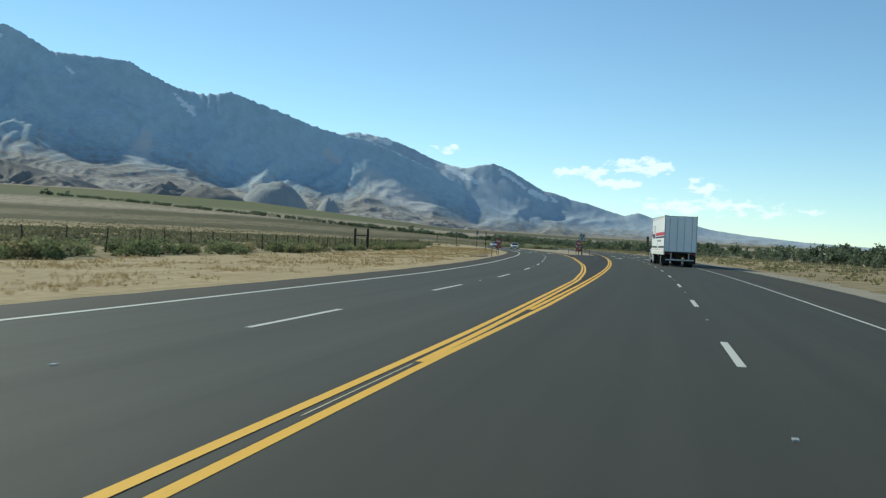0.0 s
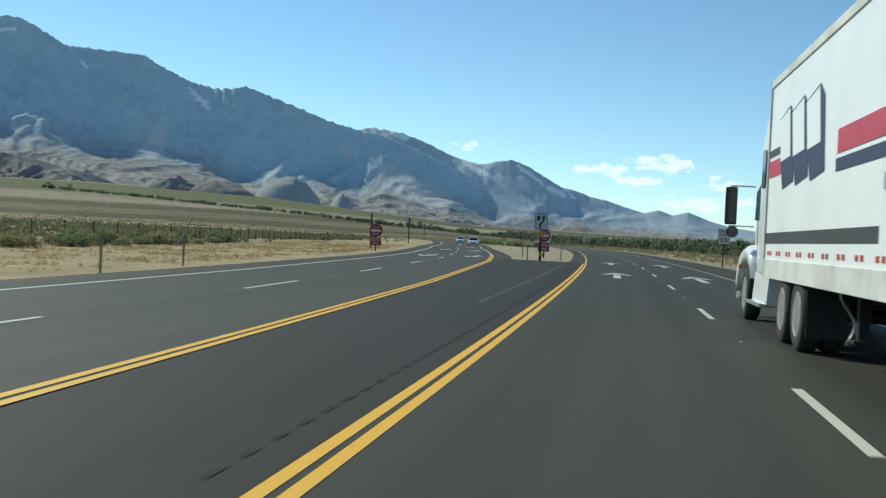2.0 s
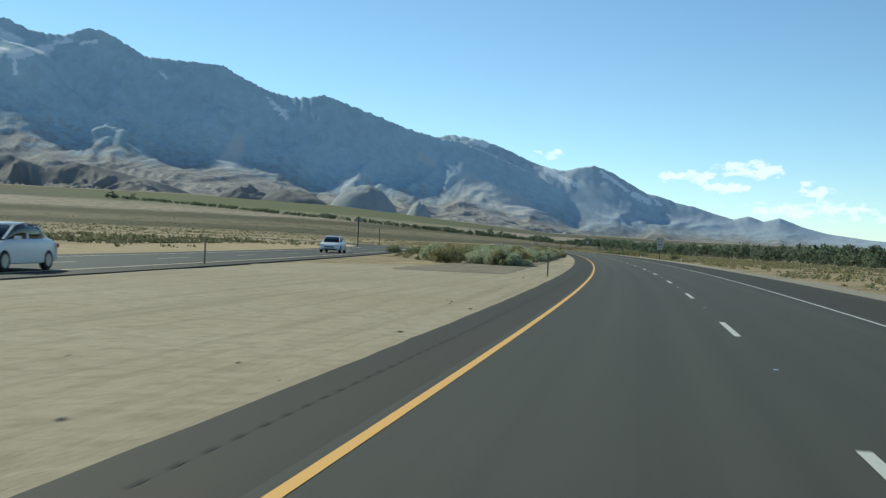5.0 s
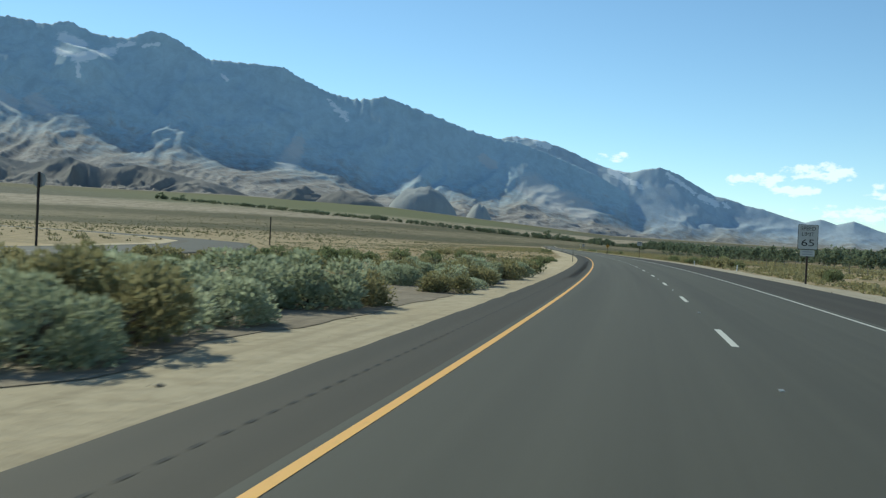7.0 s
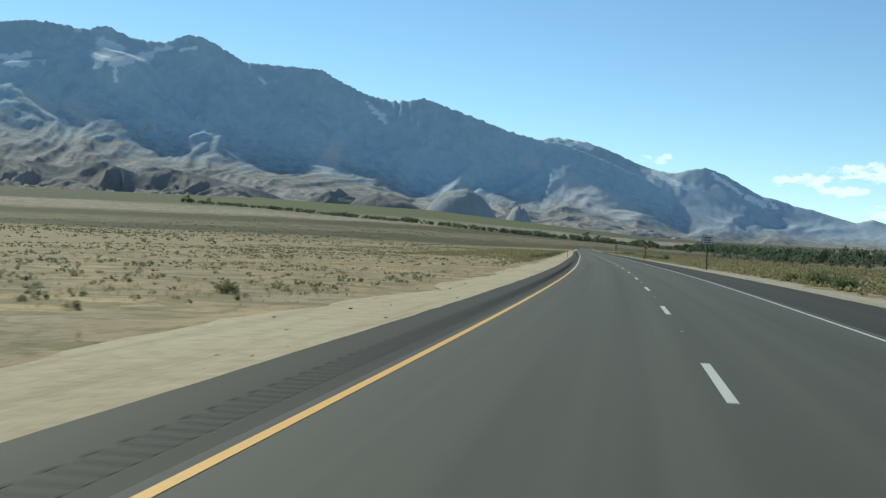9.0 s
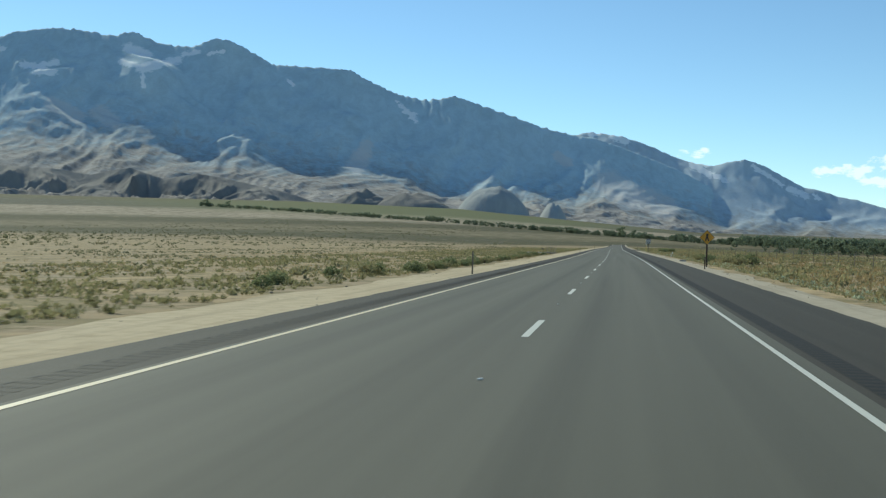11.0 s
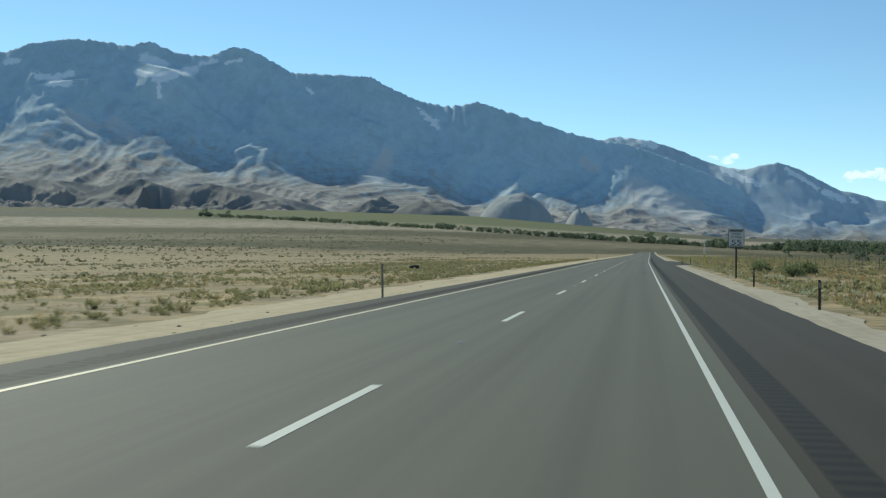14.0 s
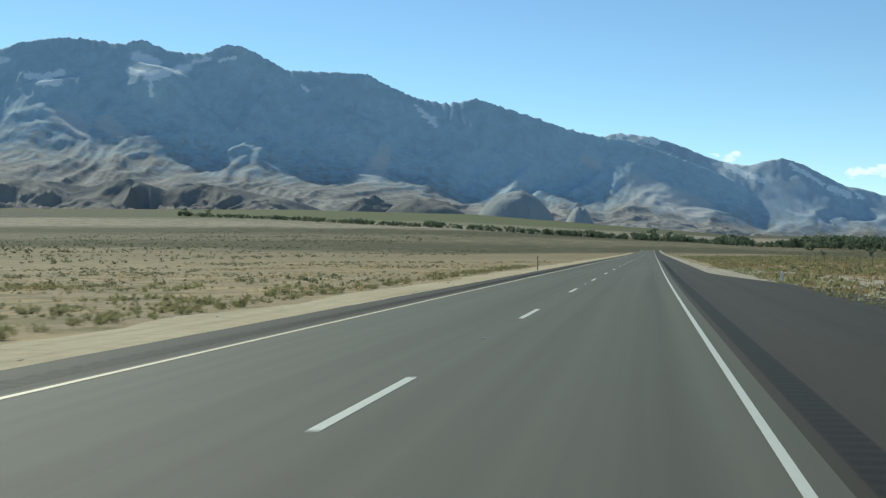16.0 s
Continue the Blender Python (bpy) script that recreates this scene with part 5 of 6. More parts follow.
def trailer(m):
    t = thing("semi_trailer", "long white box trailer with red and navy side stripes", "trailer", "", m)
    front, rear = 2.6, -14.9
    part("body", box_bm(-1.365, 1.365, rear, front, 1.28, 4.30, 0.02), WHITE_PANEL, t, "white smooth box body")
    part("roof", box_bm(-1.36, 1.36, rear + 0.02, front - 0.02, 4.30, 4.36, 0.02), ALUMINIUM, t)
    for x in (-1.39, 1.33):
        part("top_rail", box_bm(x, x + 0.06, rear, front, 4.27, 4.40, 0.01), DIRTY_RAIL, t, "grey top rail")
        part("bottom_rail", box_bm(x, x + 0.06, rear, front, 0.98, 1.30, 0.012), DIRTY_RAIL, t, "dusty grey bottom rail")
    for y in (front - 0.06, rear):
        part("corner_post", box_bm(-1.392, -1.33, y, y + 0.07, 1.0, 4.40, 0.01), ALUMINIUM, t)
    # stripes
    part("decal", side_patch(rect(front - 1.55, front - 0.15, 2.70, 2.98, 0.0)), DECAL_RED, t, "red stripe")
    part("decal", side_patch(rect(front - 1.45, front - 0.10, 3.05, 3.17, 0.0)), DECAL_DARK, t, "dark stripe")
    part("decal", side_patch(rect(rear + 0.15, -3.15, 2.68, 2.98)), DECAL_RED, t, "long red stripe")
    part("decal", side_patch(rect(rear + 0.15, -3.10, 2.46, 2.62)), DECAL_NAVY, t, "long navy stripe")
    part("decal", side_patch(rect(-5.4, front - 0.05, 1.57, 1.75)), DECAL_DARK, t, "charcoal band")
    part("decal", side_patch(rect(rear + 0.15, -7.6, 1.57, 1.75)), DECAL_DARK, t, "charcoal band")
    # the emblem: plain slanted white blocks standing on navy sides
    for y0, y1 in ((0.32, 1.30), (-0.88, 0.12), (-2.08, -1.08)):
        part("emblem_side", side_patch([(y0 - 0.30, 2.52), (y1 - 0.30, 2.44), (y1, 2.88), (y1 + 0.22, 3.62), (y0 + 0.22, 3.74), (y0 - 0.10, 3.55)], -1.3722), DECAL_NAVY, t, "navy emblem side")
        part("emblem_face", side_patch([(y0 + 0.02, 2.93), (y1 - 0.02, 2.90), (y1 + 0.20, 3.60), (y0 + 0.24, 3.70)], -1.3765), WHITE_PANEL, t, "white emblem face")
    # unread lettering: plain bars
    y = -5.55
    for n in (1.9, 1.45, 1.4):
        part("lettering_bar", side_patch(rect(y - n, y, 2.12, 2.30)), GREY_SHADE, t, "grey bar in place of lettering")
        y -= n + 0.35
    part("figure_mark", side_patch([(-6.9, 1.42), (-6.7, 1.42), (-6.35, 1.9), (-6.15, 2.0), (-6.3, 1.72), (-6.1, 1.42), (-6.3, 1.5), (-6.5, 1.66)]), GREY_SHADE, t, "small grey mark")
    y = front - 0.35
    while y > rear + 0.5:
        for k in (0.0, 0.26):
            part("reflector_tape", box_bm(-1.374, -1.366, y - k - 0.13, y - k, 1.37, 1.44), TAPE_RED, t)
        y -= 0.95
    # underside
    part("chassis_beam", box_bm(-0.55, -0.43, -13.5, 2.2, 0.82, 1.28, 0.01), BLACK_STEEL, t)
    part("chassis_beam", box_bm(0.43, 0.55, -13.5, 2.2, 0.82, 1.28, 0.01), BLACK_STEEL, t)
    part("floor", box_bm(-1.33, 1.33, rear, front, 1.16, 1.27), BLACK_STEEL, t)
    # landing legs: the shade under the trailer is put into their black colour
    for x in (-0.85, 0.85):
        leg = part("landing_leg", box_bm(x - 0.07, x + 0.07, -2.75, -2.6, 0.35, 1.2, 0.01), BLACK_STEEL, t)
        part("foot", box_bm(x - 0.14, x + 0.14, -2.83, -2.52, 0.30, 0.36, 0.01), BLACK_STEEL, leg)
    part("landing_brace", box_bm(-0.8, 0.8, -2.71, -2.66, 0.75, 0.82), BLACK_STEEL, t)
    for y in (-10.85, -12.25):
        part("axle", cyl_bm(0.08, 2.3, 12, "X", (0, y, 0.55)), BLACK_STEEL, t)
        for x, o in ((-1.20, -1), (1.20, 1)):
            wheel(t, x, y, 0.55, 0.29, o)
            part("inner_tyre", lathe([(-0.14, 0.3), (-0.14, 0.5), (-0.07, 0.55), (0.07, 0.55), (0.14, 0.5), (0.14, 0.3)], 24), RUBBER, t).location = (x - o * 0.34, y, 0.55)
    for x in (-1.2, 1.2):
        part("mudflap", box_bm(x - 0.3, x + 0.3, -13.25, -13.22, 0.25, 1.0, 0.005), RUBBER, t)
    part("rear_door", box_bm(-1.30, -0.01, rear - 0.05, rear - 0.001, 1.32, 4.22, 0.01), WHITE_PANEL, t)
    part("rear_door", box_bm(0.01, 1.30, rear - 0.05, rear - 0.001, 1.32, 4.22, 0.01), WHITE_PANEL, t)
    for x in (-0.95, -0.3, 0.3, 0.95):
        part("lock_rod", cyl_bm(0.022, 2.85, 10, "Z", (x, rear - 0.075, 2.77)), ALUMINIUM, t)
    for x in (-1.38, 1.31):
        part("rear_post", box_bm(x, x + 0.07, rear - 0.07, rear + 0.04, 1.0, 4.4, 0.01), ALUMINIUM, t)
    part("bumper_bar", box_bm(-1.2, 1.2, rear - 0.03, rear + 0.07, 0.52, 0.64, 0.01), ALUMINIUM, t)
    for x in (-0.75, 0.75):
        part("bumper_strut", box_bm(x - 0.05, x + 0.05, rear - 0.02, rear + 0.06, 0.6, 1.2, 0.005), ALUMINIUM, t)
    for x in (-1.15, -0.95, 0.95, 1.15):
        part("tail_lamp", cyl_bm(0.06, 0.04, 14, "Y", (x, rear - 0.08, 1.12)), LAMP_REDL, t, "red tail lamp")
    return t


def loft(sections, smooth=True, cap=True):
    """Joins rings of equal length into a skin."""
    bm = bmesh.new()
    rings = [[bm.verts.new(v) for v in ring] for ring in sections]
    n = len(rings[0])
    for p, q in zip(rings, rings[1:]):
        for k in range(n):
            bm.faces.new((p[k], p[(k + 1) % n], q[(k + 1) % n], q[k]))
    if cap:
        bm.faces.new(rings[0])
        bm.faces.new(rings[-1])
    bmesh.ops.recalc_face_normals(bm, faces=bm.faces)
    for f in bm.faces:
        f.smooth = smooth and len(f.verts) == 4
    return bm


def ring_at(y, half, z0, z1, r=0.18):
    """A rounded upright ring across the vehicle at y."""
    pts = []
    for cx, cz, a0 in ((half - r, z0 + 0.05, -90), (half - r, z1 - r, 0), (-half + r, z1 - r, 90), (-half + r, z0 + 0.05, 180)):
        rr = r if a0 in (0, 90) else 0.05
        for k in range(5):
            a = radians(a0 + 90 * k / 4)
            pts.append((cx + rr * math.cos(a) + (0 if a0 in (0, 90) else (r - 0.05) * (1 if cx > 0 else -1)), y, cz + rr * math.sin(a)))
    return pts


def tractor(m):
    t = thing("tractor_unit", "white long-nosed tractor unit with a sleeper cab", "lorry", "", m)
    part("sleeper", loft([ring_at(3.05, 1.20, 1.0, 3.95), ring_at(4.1, 1.22, 1.0, 4.02), ring_at(4.75, 1.18, 1.0, 3.72), ring_at(5.0, 1.16, 1.0, 3.45)]), WHITE_CAB, t, "white sleeper with a tall roof fairing")
    part("cab", loft([ring_at(4.9, 1.14, 0.95, 3.42), ring_at(5.4, 1.12, 0.95, 3.05), ring_at(5.75, 1.10, 0.95, 2.75), ring_at(6.25, 1.06, 0.95, 2.05)]), WHITE_CAB, t, "white cab")
    part("hood", loft([ring_at(6.1, 1.02, 0.95, 2.02, 0.25), ring_at(6.9, 0.95, 0.9, 1.88, 0.25), ring_at(7.6, 0.86, 0.75, 1.66, 0.25), ring_at(7.8, 0.78, 0.72, 1.5, 0.2)]), WHITE_CAB, t, "white sloping bonnet")
    part("grille", box_bm(-0.5, 0.5, 7.76, 7.84, 0.85, 1.42, 0.02), CHROME, t, "chrome grille")
    part("front_bumper", box_bm(-1.2, 1.2, 7.55, 7.92, 0.35, 0.72, 0.06), CHROME, t, "chrome bumper")
    for x in (-1, 1):
        arch = []
        for y, z1 in ((5.35, 1.2), (5.55, 1.42), (6.0, 1.55), (6.55, 1.52), (7.0, 1.42), (7.4, 1.15), (7.55, 0.85)):
            arch.append([(x * 0.75, y, z1 - 0.28), (x * 1.24, y, z1 - 0.32), (x * 1.26, y, z1 - 0.1), (x * 1.16, y, z1), (x * 0.75, y, z1 + 0.02)])
        part("front_wing", loft(arch), WHITE_CAB, t, "white curved wing")
        part("headlamp", box_bm(x * 1.0 - 0.17, x * 1.0 + 0.17, 7.42, 7.6, 0.86, 1.10, 0.05), LAMP_CLEAR, t, "clear headlamp")
        part("indicator", box_bm(x * 1.24 - 0.03, x * 1.24 + 0.03, 6.95, 7.15, 1.05, 1.14, 0.02), LAMP_AMBER, t, "amber indicator")
        part("side_window", plate_bm([(-0.35, 2.05), (0.42, 2.05), (0.30, 2.62), (-0.35, 2.78)], 0.02), GLASS_DARK, t, "dark side window").matrix_basis = pose(x * 1.118, 5.45, 0, 0, 0, 90)
        part("sleeper_window", plate_bm(rounded(0.42, 0.72, 0.1, 2.62), 0.02), GLASS_DARK, t, "dark oval sleeper window").matrix_basis = pose(x * 1.225, 4.15, 0, 0, 0, 90)
        part("door_seam", box_bm(x * 1.135 - 0.006, x * 1.135 + 0.006, 4.98, 5.0, 1.0, 2.9), GREY_SHADE, t)
        part("door_handle", box_bm(x * 1.15 - 0.02, x * 1.15 + 0.02, 5.05, 5.2, 1.72, 1.77, 0.008), CHROME, t, "chrome handle")
        # mirrors on their brackets
        mir = part("mirror", box_bm(x * 1.62 - 0.12, x * 1.62 + 0.12, 5.85, 5.95, 1.95, 2.72, 0.04), BLACK_STEEL, t, "tall black door mirror")
        # mirror faces: the dark reflection is put into the glass colour
        part("glass", box_bm(x * 1.62 - 0.10, x * 1.62 + 0.10, 5.842, 5.851, 1.99, 2.68), GLASS_DARK, mir)
        for z in (2.74, 1.92):
            part("bracket", cyl_bm(0.018, 0.5, 8, "X", (x * 1.4, 5.9, z)), CHROME, mir)
        part("spot_mirror", cyl_bm(0.12, 0.04, 18, "Y", (x * 1.58, 5.86, 1.80)), GLASS_DARK, mir, "round convex mirror")
        # steps and tank fairing
        part("step_fairing", loft([[(x * 0.9, 3.3, 0.42), (x * 1.2, 3.3, 0.46), (x * 1.16, 3.3, 1.02), (x * 0.9, 3.3, 1.05)], [(x * 0.9, 5.2, 0.42), (x * 1.2, 5.2, 0.46), (x * 1.16, 5.2, 1.02), (x * 0.9, 5.2, 1.05)]], False), WHITE_CAB, t, "white tank fairing")
        part("step", box_bm(min(x * 1.0, x * 1.3), max(x * 1.0, x * 1.3), 3.5, 5.3, 0.40, 0.47, 0.01), CHROME, t, "bright step")
        part("exhaust_stack", cyl_bm(0.075, 2.6, 16, "Z", (x * 1.0, 2.92, 2.5)), CHROME, t, "chrome exhaust stack")
        part("frame_rail", box_bm(x * 0.45 - 0.05, x * 0.45 + 0.05, -1.2, 7.4, 0.62, 0.92), BLACK_STEEL, t)
        wheel(t, x * 1.08, 5.9 + 0.35, 0.54, 0.30, x)
        for y in (-0.70, 0.70):
            wheel(t, x * 1.20, y, 0.54, 0.29, x)
            part("inner_tyre", lathe([(-0.14, 0.3), (-0.14, 0.5), (-0.07, 0.54), (0.07, 0.54), (0.14, 0.5), (0.14, 0.3)], 24), RUBBER, t).location = (x * 0.86, y, 0.54)
        part("mudflap", box_bm(x * 1.05 - 0.28, x * 1.05 + 0.28, -1.42, -1.40, 0.25, 0.95), RUBBER, t)
    part("windscreen", plate_bm([(-0.9, 0.0), (0.9, 0.0), (0.82, 0.86), (-0.82, 0.86)], 0.02), GLASS_DARK, t, "dark raked windscreen").matrix_basis = pose(0, 6.24, 2.08, -38, 0, 180)
    for y in (-0.70, 0.70, 6.25):
        part("axle", cyl_bm(0.08, 2.0, 12, "X", (0, y, 0.54)), BLACK_STEEL, t)
    part("fifth_wheel", cyl_bm(0.48, 0.12, 24, "Z", (0, 0.1, 0.99)), BLACK_STEEL, t)
    part("deck", box_bm(-0.5, 0.5, 1.3, 3.0, 0.9, 0.95), ALUMINIUM, t)
    hose = loft([[(-0.9 + 0.1 * math.sin(k * 0.55) + 0.025 * math.cos(j * math.pi / 4), -2.0 + 0.025 * math.sin(j * math.pi / 4), 0.25 + k * 0.078) for j in range(8)] for k in range(12)])
    part("air_hose", hose, ALUMINIUM, t, "pale hanging hose")
    return t


LORRY_S, LORRY_D = 111.4, -1.99
trailer(at_road(LORRY_S, LORRY_D, 0.0, 0.9))
tractor(at_road(LORRY_S, LORRY_D, 0.0, 0.9))


# ---- cars on the oncoming roadway ----
def sedan(paint, label, m):
    t = thing("sedan_car", label, "car", "oncoming cars", m)
    L = 2.28
    sec = []
    for y, half, z0, z1 in ((-L, 0.60, 0.42, 0.72), (-L + 0.10, 0.78, 0.30, 0.88), (-1.6, 0.88, 0.24, 0.98), (-0.8, 0.90, 0.22, 0.97), (0.2, 0.90, 0.22, 0.96), (1.0, 0.89, 0.22, 0.94), (1.6, 0.86, 0.24, 0.84), (L - 0.14, 0.76, 0.28, 0.70), (L, 0.58, 0.36, 0.60)):
        sec.append(ring_at(y, half, z0, z1, 0.14))
    part("body", loft(sec), paint, t, "smooth painted body")
    part("cabin_glass", loft([ring_at(-1.62, 0.60, 0.90, 0.98, 0.05), ring_at(-1.05, 0.68, 0.90, 1.36, 0.16), ring_at(-0.1, 0.70, 0.90, 1.42, 0.16), ring_at(0.45, 0.68, 0.90, 1.34, 0.16), ring_at(1.22, 0.66, 0.88, 0.96, 0.05)]), GLASS_DARK, t, "dark windows")
    part("roof", loft([ring_at(-1.0, 0.60, 1.36, 1.41, 0.03), ring_at(-0.2, 0.64, 1.40, 1.46, 0.03), ring_at(0.42, 0.60, 1.32, 1.38, 0.03)]), paint, t)
    for x in (-1, 1):
        for y0, z0, y1, z1 in ((1.18, 0.95, 0.44, 1.36), (-0.32, 0.95, -0.25, 1.42), (-1.58, 0.97, -1.02, 1.38)):
            part("pillar", loft([[(x * 0.69, y0 - 0.04, z0), (x * 0.72, y0 - 0.04, z0), (x * 0.72, y0 + 0.04, z0), (x * 0.69, y0 + 0.04, z0)], [(x * 0.60, y1 - 0.04, z1), (x * 0.66, y1 - 0.04, z1), (x * 0.66, y1 + 0.04, z1), (x * 0.60, y1 + 0.04, z1)]], False), paint, t)
        part("headlamp", box_bm(x * 0.66 - 0.18, x * 0.66 + 0.18, L - 0.28, L - 0.10, 0.60, 0.74, 0.05), LAMP_CLEAR, t, "clear headlamp")
        part("tail_lamp", box_bm(x * 0.66 - 0.15, x * 0.66 + 0.15, -L + 0.02, -L + 0.14, 0.70, 0.84, 0.04), LAMP_REDL, t, "red tail lamp")
        part("door_mirror", box_bm(x * 0.98 - 0.09, x * 0.98 + 0.09, 0.78, 0.90, 0.93, 1.05, 0.03), paint, t)
        for y in (-1.36, 1.36):
            wheel(t, x * 0.80, y, 0.32, 0.20, x, ALUMINIUM)
    part("grille", box_bm(-0.42, 0.42, L - 0.06, L + 0.005, 0.44, 0.56, 0.02), BLACK_STEEL, t, "dark grille")
    part("lower_intake", box_bm(-0.5, 0.5, L - 0.05, L + 0.0, 0.28, 0.38, 0.02), BLACK_STEEL, t)
    part("number_plate", box_bm(-0.15, 0.15, L + 0.004, L + 0.016, 0.40, 0.47, 0.004), SIGN_WHITE, t, "plain pale plate")
    return t


sedan(CAR_WHITE, "pale four-door sedan on the oncoming roadway", at_road(274.0, 20.6, 0.0, 184))
sedan(CAR_WHITE, "white four-door sedan far off on the oncoming roadway", at_road(338.0, 26.2, 0.0, 184))


# ---- plants ----
def foliage(name, a, b, c, rough=0.8):
    m, nt, bs = material(name)
    g = nt.nodes.new("ShaderNodeNewGeometry")
    o = nt.nodes.new("ShaderNodeObjectInfo")
    v = calc(nt, "ADD", calc(nt, "MULTIPLY", g.outputs["Random Per Island"], 0.65), calc(nt, "MULTIPLY", o.outputs["Random"], 0.35))
    col = ramp(nt, v, [(0.05, a), (0.5, b), (0.95, c)])
    n = noise_at(nt, 0.5, 4)
    col = mixed(nt, calc(nt, "MULTIPLY", n, 0.5), col, tuple(x * 0.6 for x in b))
    nt.links.new(col, bs.inputs["Base Color"])
    bs.inputs["Roughness"].default_value, bs.inputs["Specular IOR Level"].default_value = rough, 0.2
    # thin leaves let part of the light through
    thin = nt.nodes.new("ShaderNodeBsdfTranslucent")
    nt.links.new(col, thin.inputs["Color"])
    both = nt.nodes.new("ShaderNodeMixShader")
    both.inputs[0].default_value = 0.5
    nt.links.new(bs.outputs[0], both.inputs[1])
    nt.links.new(thin.outputs[0], both.inputs[2])
    nt.links.new(both.outputs[0], nt.nodes["Material Output"].inputs["Surface"])
    return m


SAGE = foliage("sage_leaves", (0.32, 0.345, 0.215), (0.45, 0.475, 0.31), (0.58, 0.595, 0.41))
BRUSH = foliage("rabbitbrush_leaves", (0.21, 0.20, 0.095), (0.32, 0.29, 0.145), (0.46, 0.40, 0.22))
SCRUB = foliage("mixed_scrub", (0.13, 0.13, 0.07), (0.22, 0.21, 0.12), (0.35, 0.32, 0.20))
STRAWGRASS = foliage("dry_grass", (0.30, 0.215, 0.10), (0.42, 0.31, 0.155), (0.54, 0.42, 0.23))
SAGE_DARK = foliage("dark_sage", (0.11, 0.112, 0.062), (0.18, 0.175, 0.10), (0.28, 0.255, 0.155))
COTTONWOOD = foliage("cottonwood_leaves", (0.14, 0.17, 0.105), (0.20, 0.235, 0.15), (0.27, 0.30, 0.19))
SHRUB = foliage("dark_shrub_leaves", (0.15, 0.175, 0.08), (0.23, 0.255, 0.125), (0.33, 0.345, 0.18))
TWIG = plain("brown_twigs", (0.10, 0.075, 0.055), 0.9, 0, 0.2, 8)


def leaf_soup(rs, centres, normals, length, width):
    """Pointed leaves, two triangles each, as vertex and face arrays."""
    n = len(centres)
    side = np.cross(normals, rs.normal(size=(n, 3)))
    side /= np.linalg.norm(side, axis=1)[:, None] + 1e-9
    L, W = length[:, None], width[:, None]
    a, b = centres - normals * L * 0.5, centres + normals * L * 0.5
    mid_ = centres + rs.normal(size=(n, 3)) * L * 0.06
    v = np.stack([a, mid_ + side * W, b, mid_ - side * W], 1).reshape(-1, 3)
    k = np.arange(n)[:, None] * 4
    f = np.concatenate([k + np.array([[0, 1, 2, 3]])], 0)
    return v, f


def bush_mesh(seed, leaves, mat, leaf=1.0):
    """A low dome of rounded, dense heads with gaps between them; about one metre high and two across."""
    rs = np.random.RandomState(seed)
    heads = 15
    az, up = rs.uniform(0, 2 * np.pi, heads), rs.uniform(0.0, 1.0, heads)
    rad = np.sqrt(np.maximum(0, 1 - up ** 2)) * rs.uniform(0.6, 0.85, heads)
    tc = np.stack([np.cos(az) * rad, np.sin(az) * rad, 0.16 + up * rs.uniform(0.42, 0.66, heads)], 1)
    tr = rs.uniform(0.24, 0.40, heads)
    low = rs.uniform(0, 2 * np.pi, 7)
    tc = np.concatenate([tc, np.stack([np.cos(low) * 0.62, np.sin(low) * 0.62, np.full(7, 0.2)], 1)])
    tr = np.concatenate([tr, rs.uniform(0.26, 0.36, 7)])
    heads += 7
    which = rs.randint(0, heads, leaves)
    dirs = rs.normal(size=(leaves, 3))
    dirs[:, 2] += 0.35
    dirs /= np.linalg.norm(dirs, axis=1)[:, None]
    p = tc[which] + dirs * tr[which][:, None] * (rs.rand(leaves) ** 0.22)[:, None]
    p[:, 2] = np.where(p[:, 2] < 0.03, rs.uniform(0.03, 0.25, leaves), p[:, 2])
    aim = dirs + np.array([0, 0, 0.55]) + rs.normal(size=(leaves, 3)) * 0.4
    aim /= np.linalg.norm(aim, axis=1)[:, None]
    v, f = leaf_soup(rs, p, aim, rs.uniform(0.05, 0.10, leaves) * leaf, rs.uniform(0.013, 0.026, leaves) * leaf)
    return big_mesh("foliage", v, f, mat)


def twig_mesh(seed):
    rs = random.Random(seed)
    bm = bmesh.new()
    for k in range(14):
        a, tilt = rs.uniform(0, 360), rs.uniform(15, 65)
        m = pose(0, 0, 0, 0, 0, a) @ pose(0, 0, 0, 0, tilt, 0)
        bmesh.ops.create_cone(bm, cap_ends=False, segments=4, radius1=0.03, radius2=0.008, depth=0.7, matrix=m @ Matrix.Translation((0, 0, 0.35)))
    me = bpy.data.meshes.new("stems")
    bm.to_mesh(me)
    bm.free()
    me.materials.append(TWIG)
    return me


bushes = [(bush_mesh(k, 3900, SAGE if k % 3 else BRUSH, 1.3), twig_mesh(k), bush_mesh(k + 50, 850, SHRUB if k % 3 else BRUSH, 2.1)) for k in range(6)]


def plant_bush(k, m, name, label, group):
    t = thing(name, label, "shrub", group, m)
    part("foliage", bushes[k][0 if group == "shrubs beside the shoulder" else 2], None, t)
    tagged(part("woody_base", bushes[k][1], None, t), kind="stuff")
    return t


rng = random.Random(11)
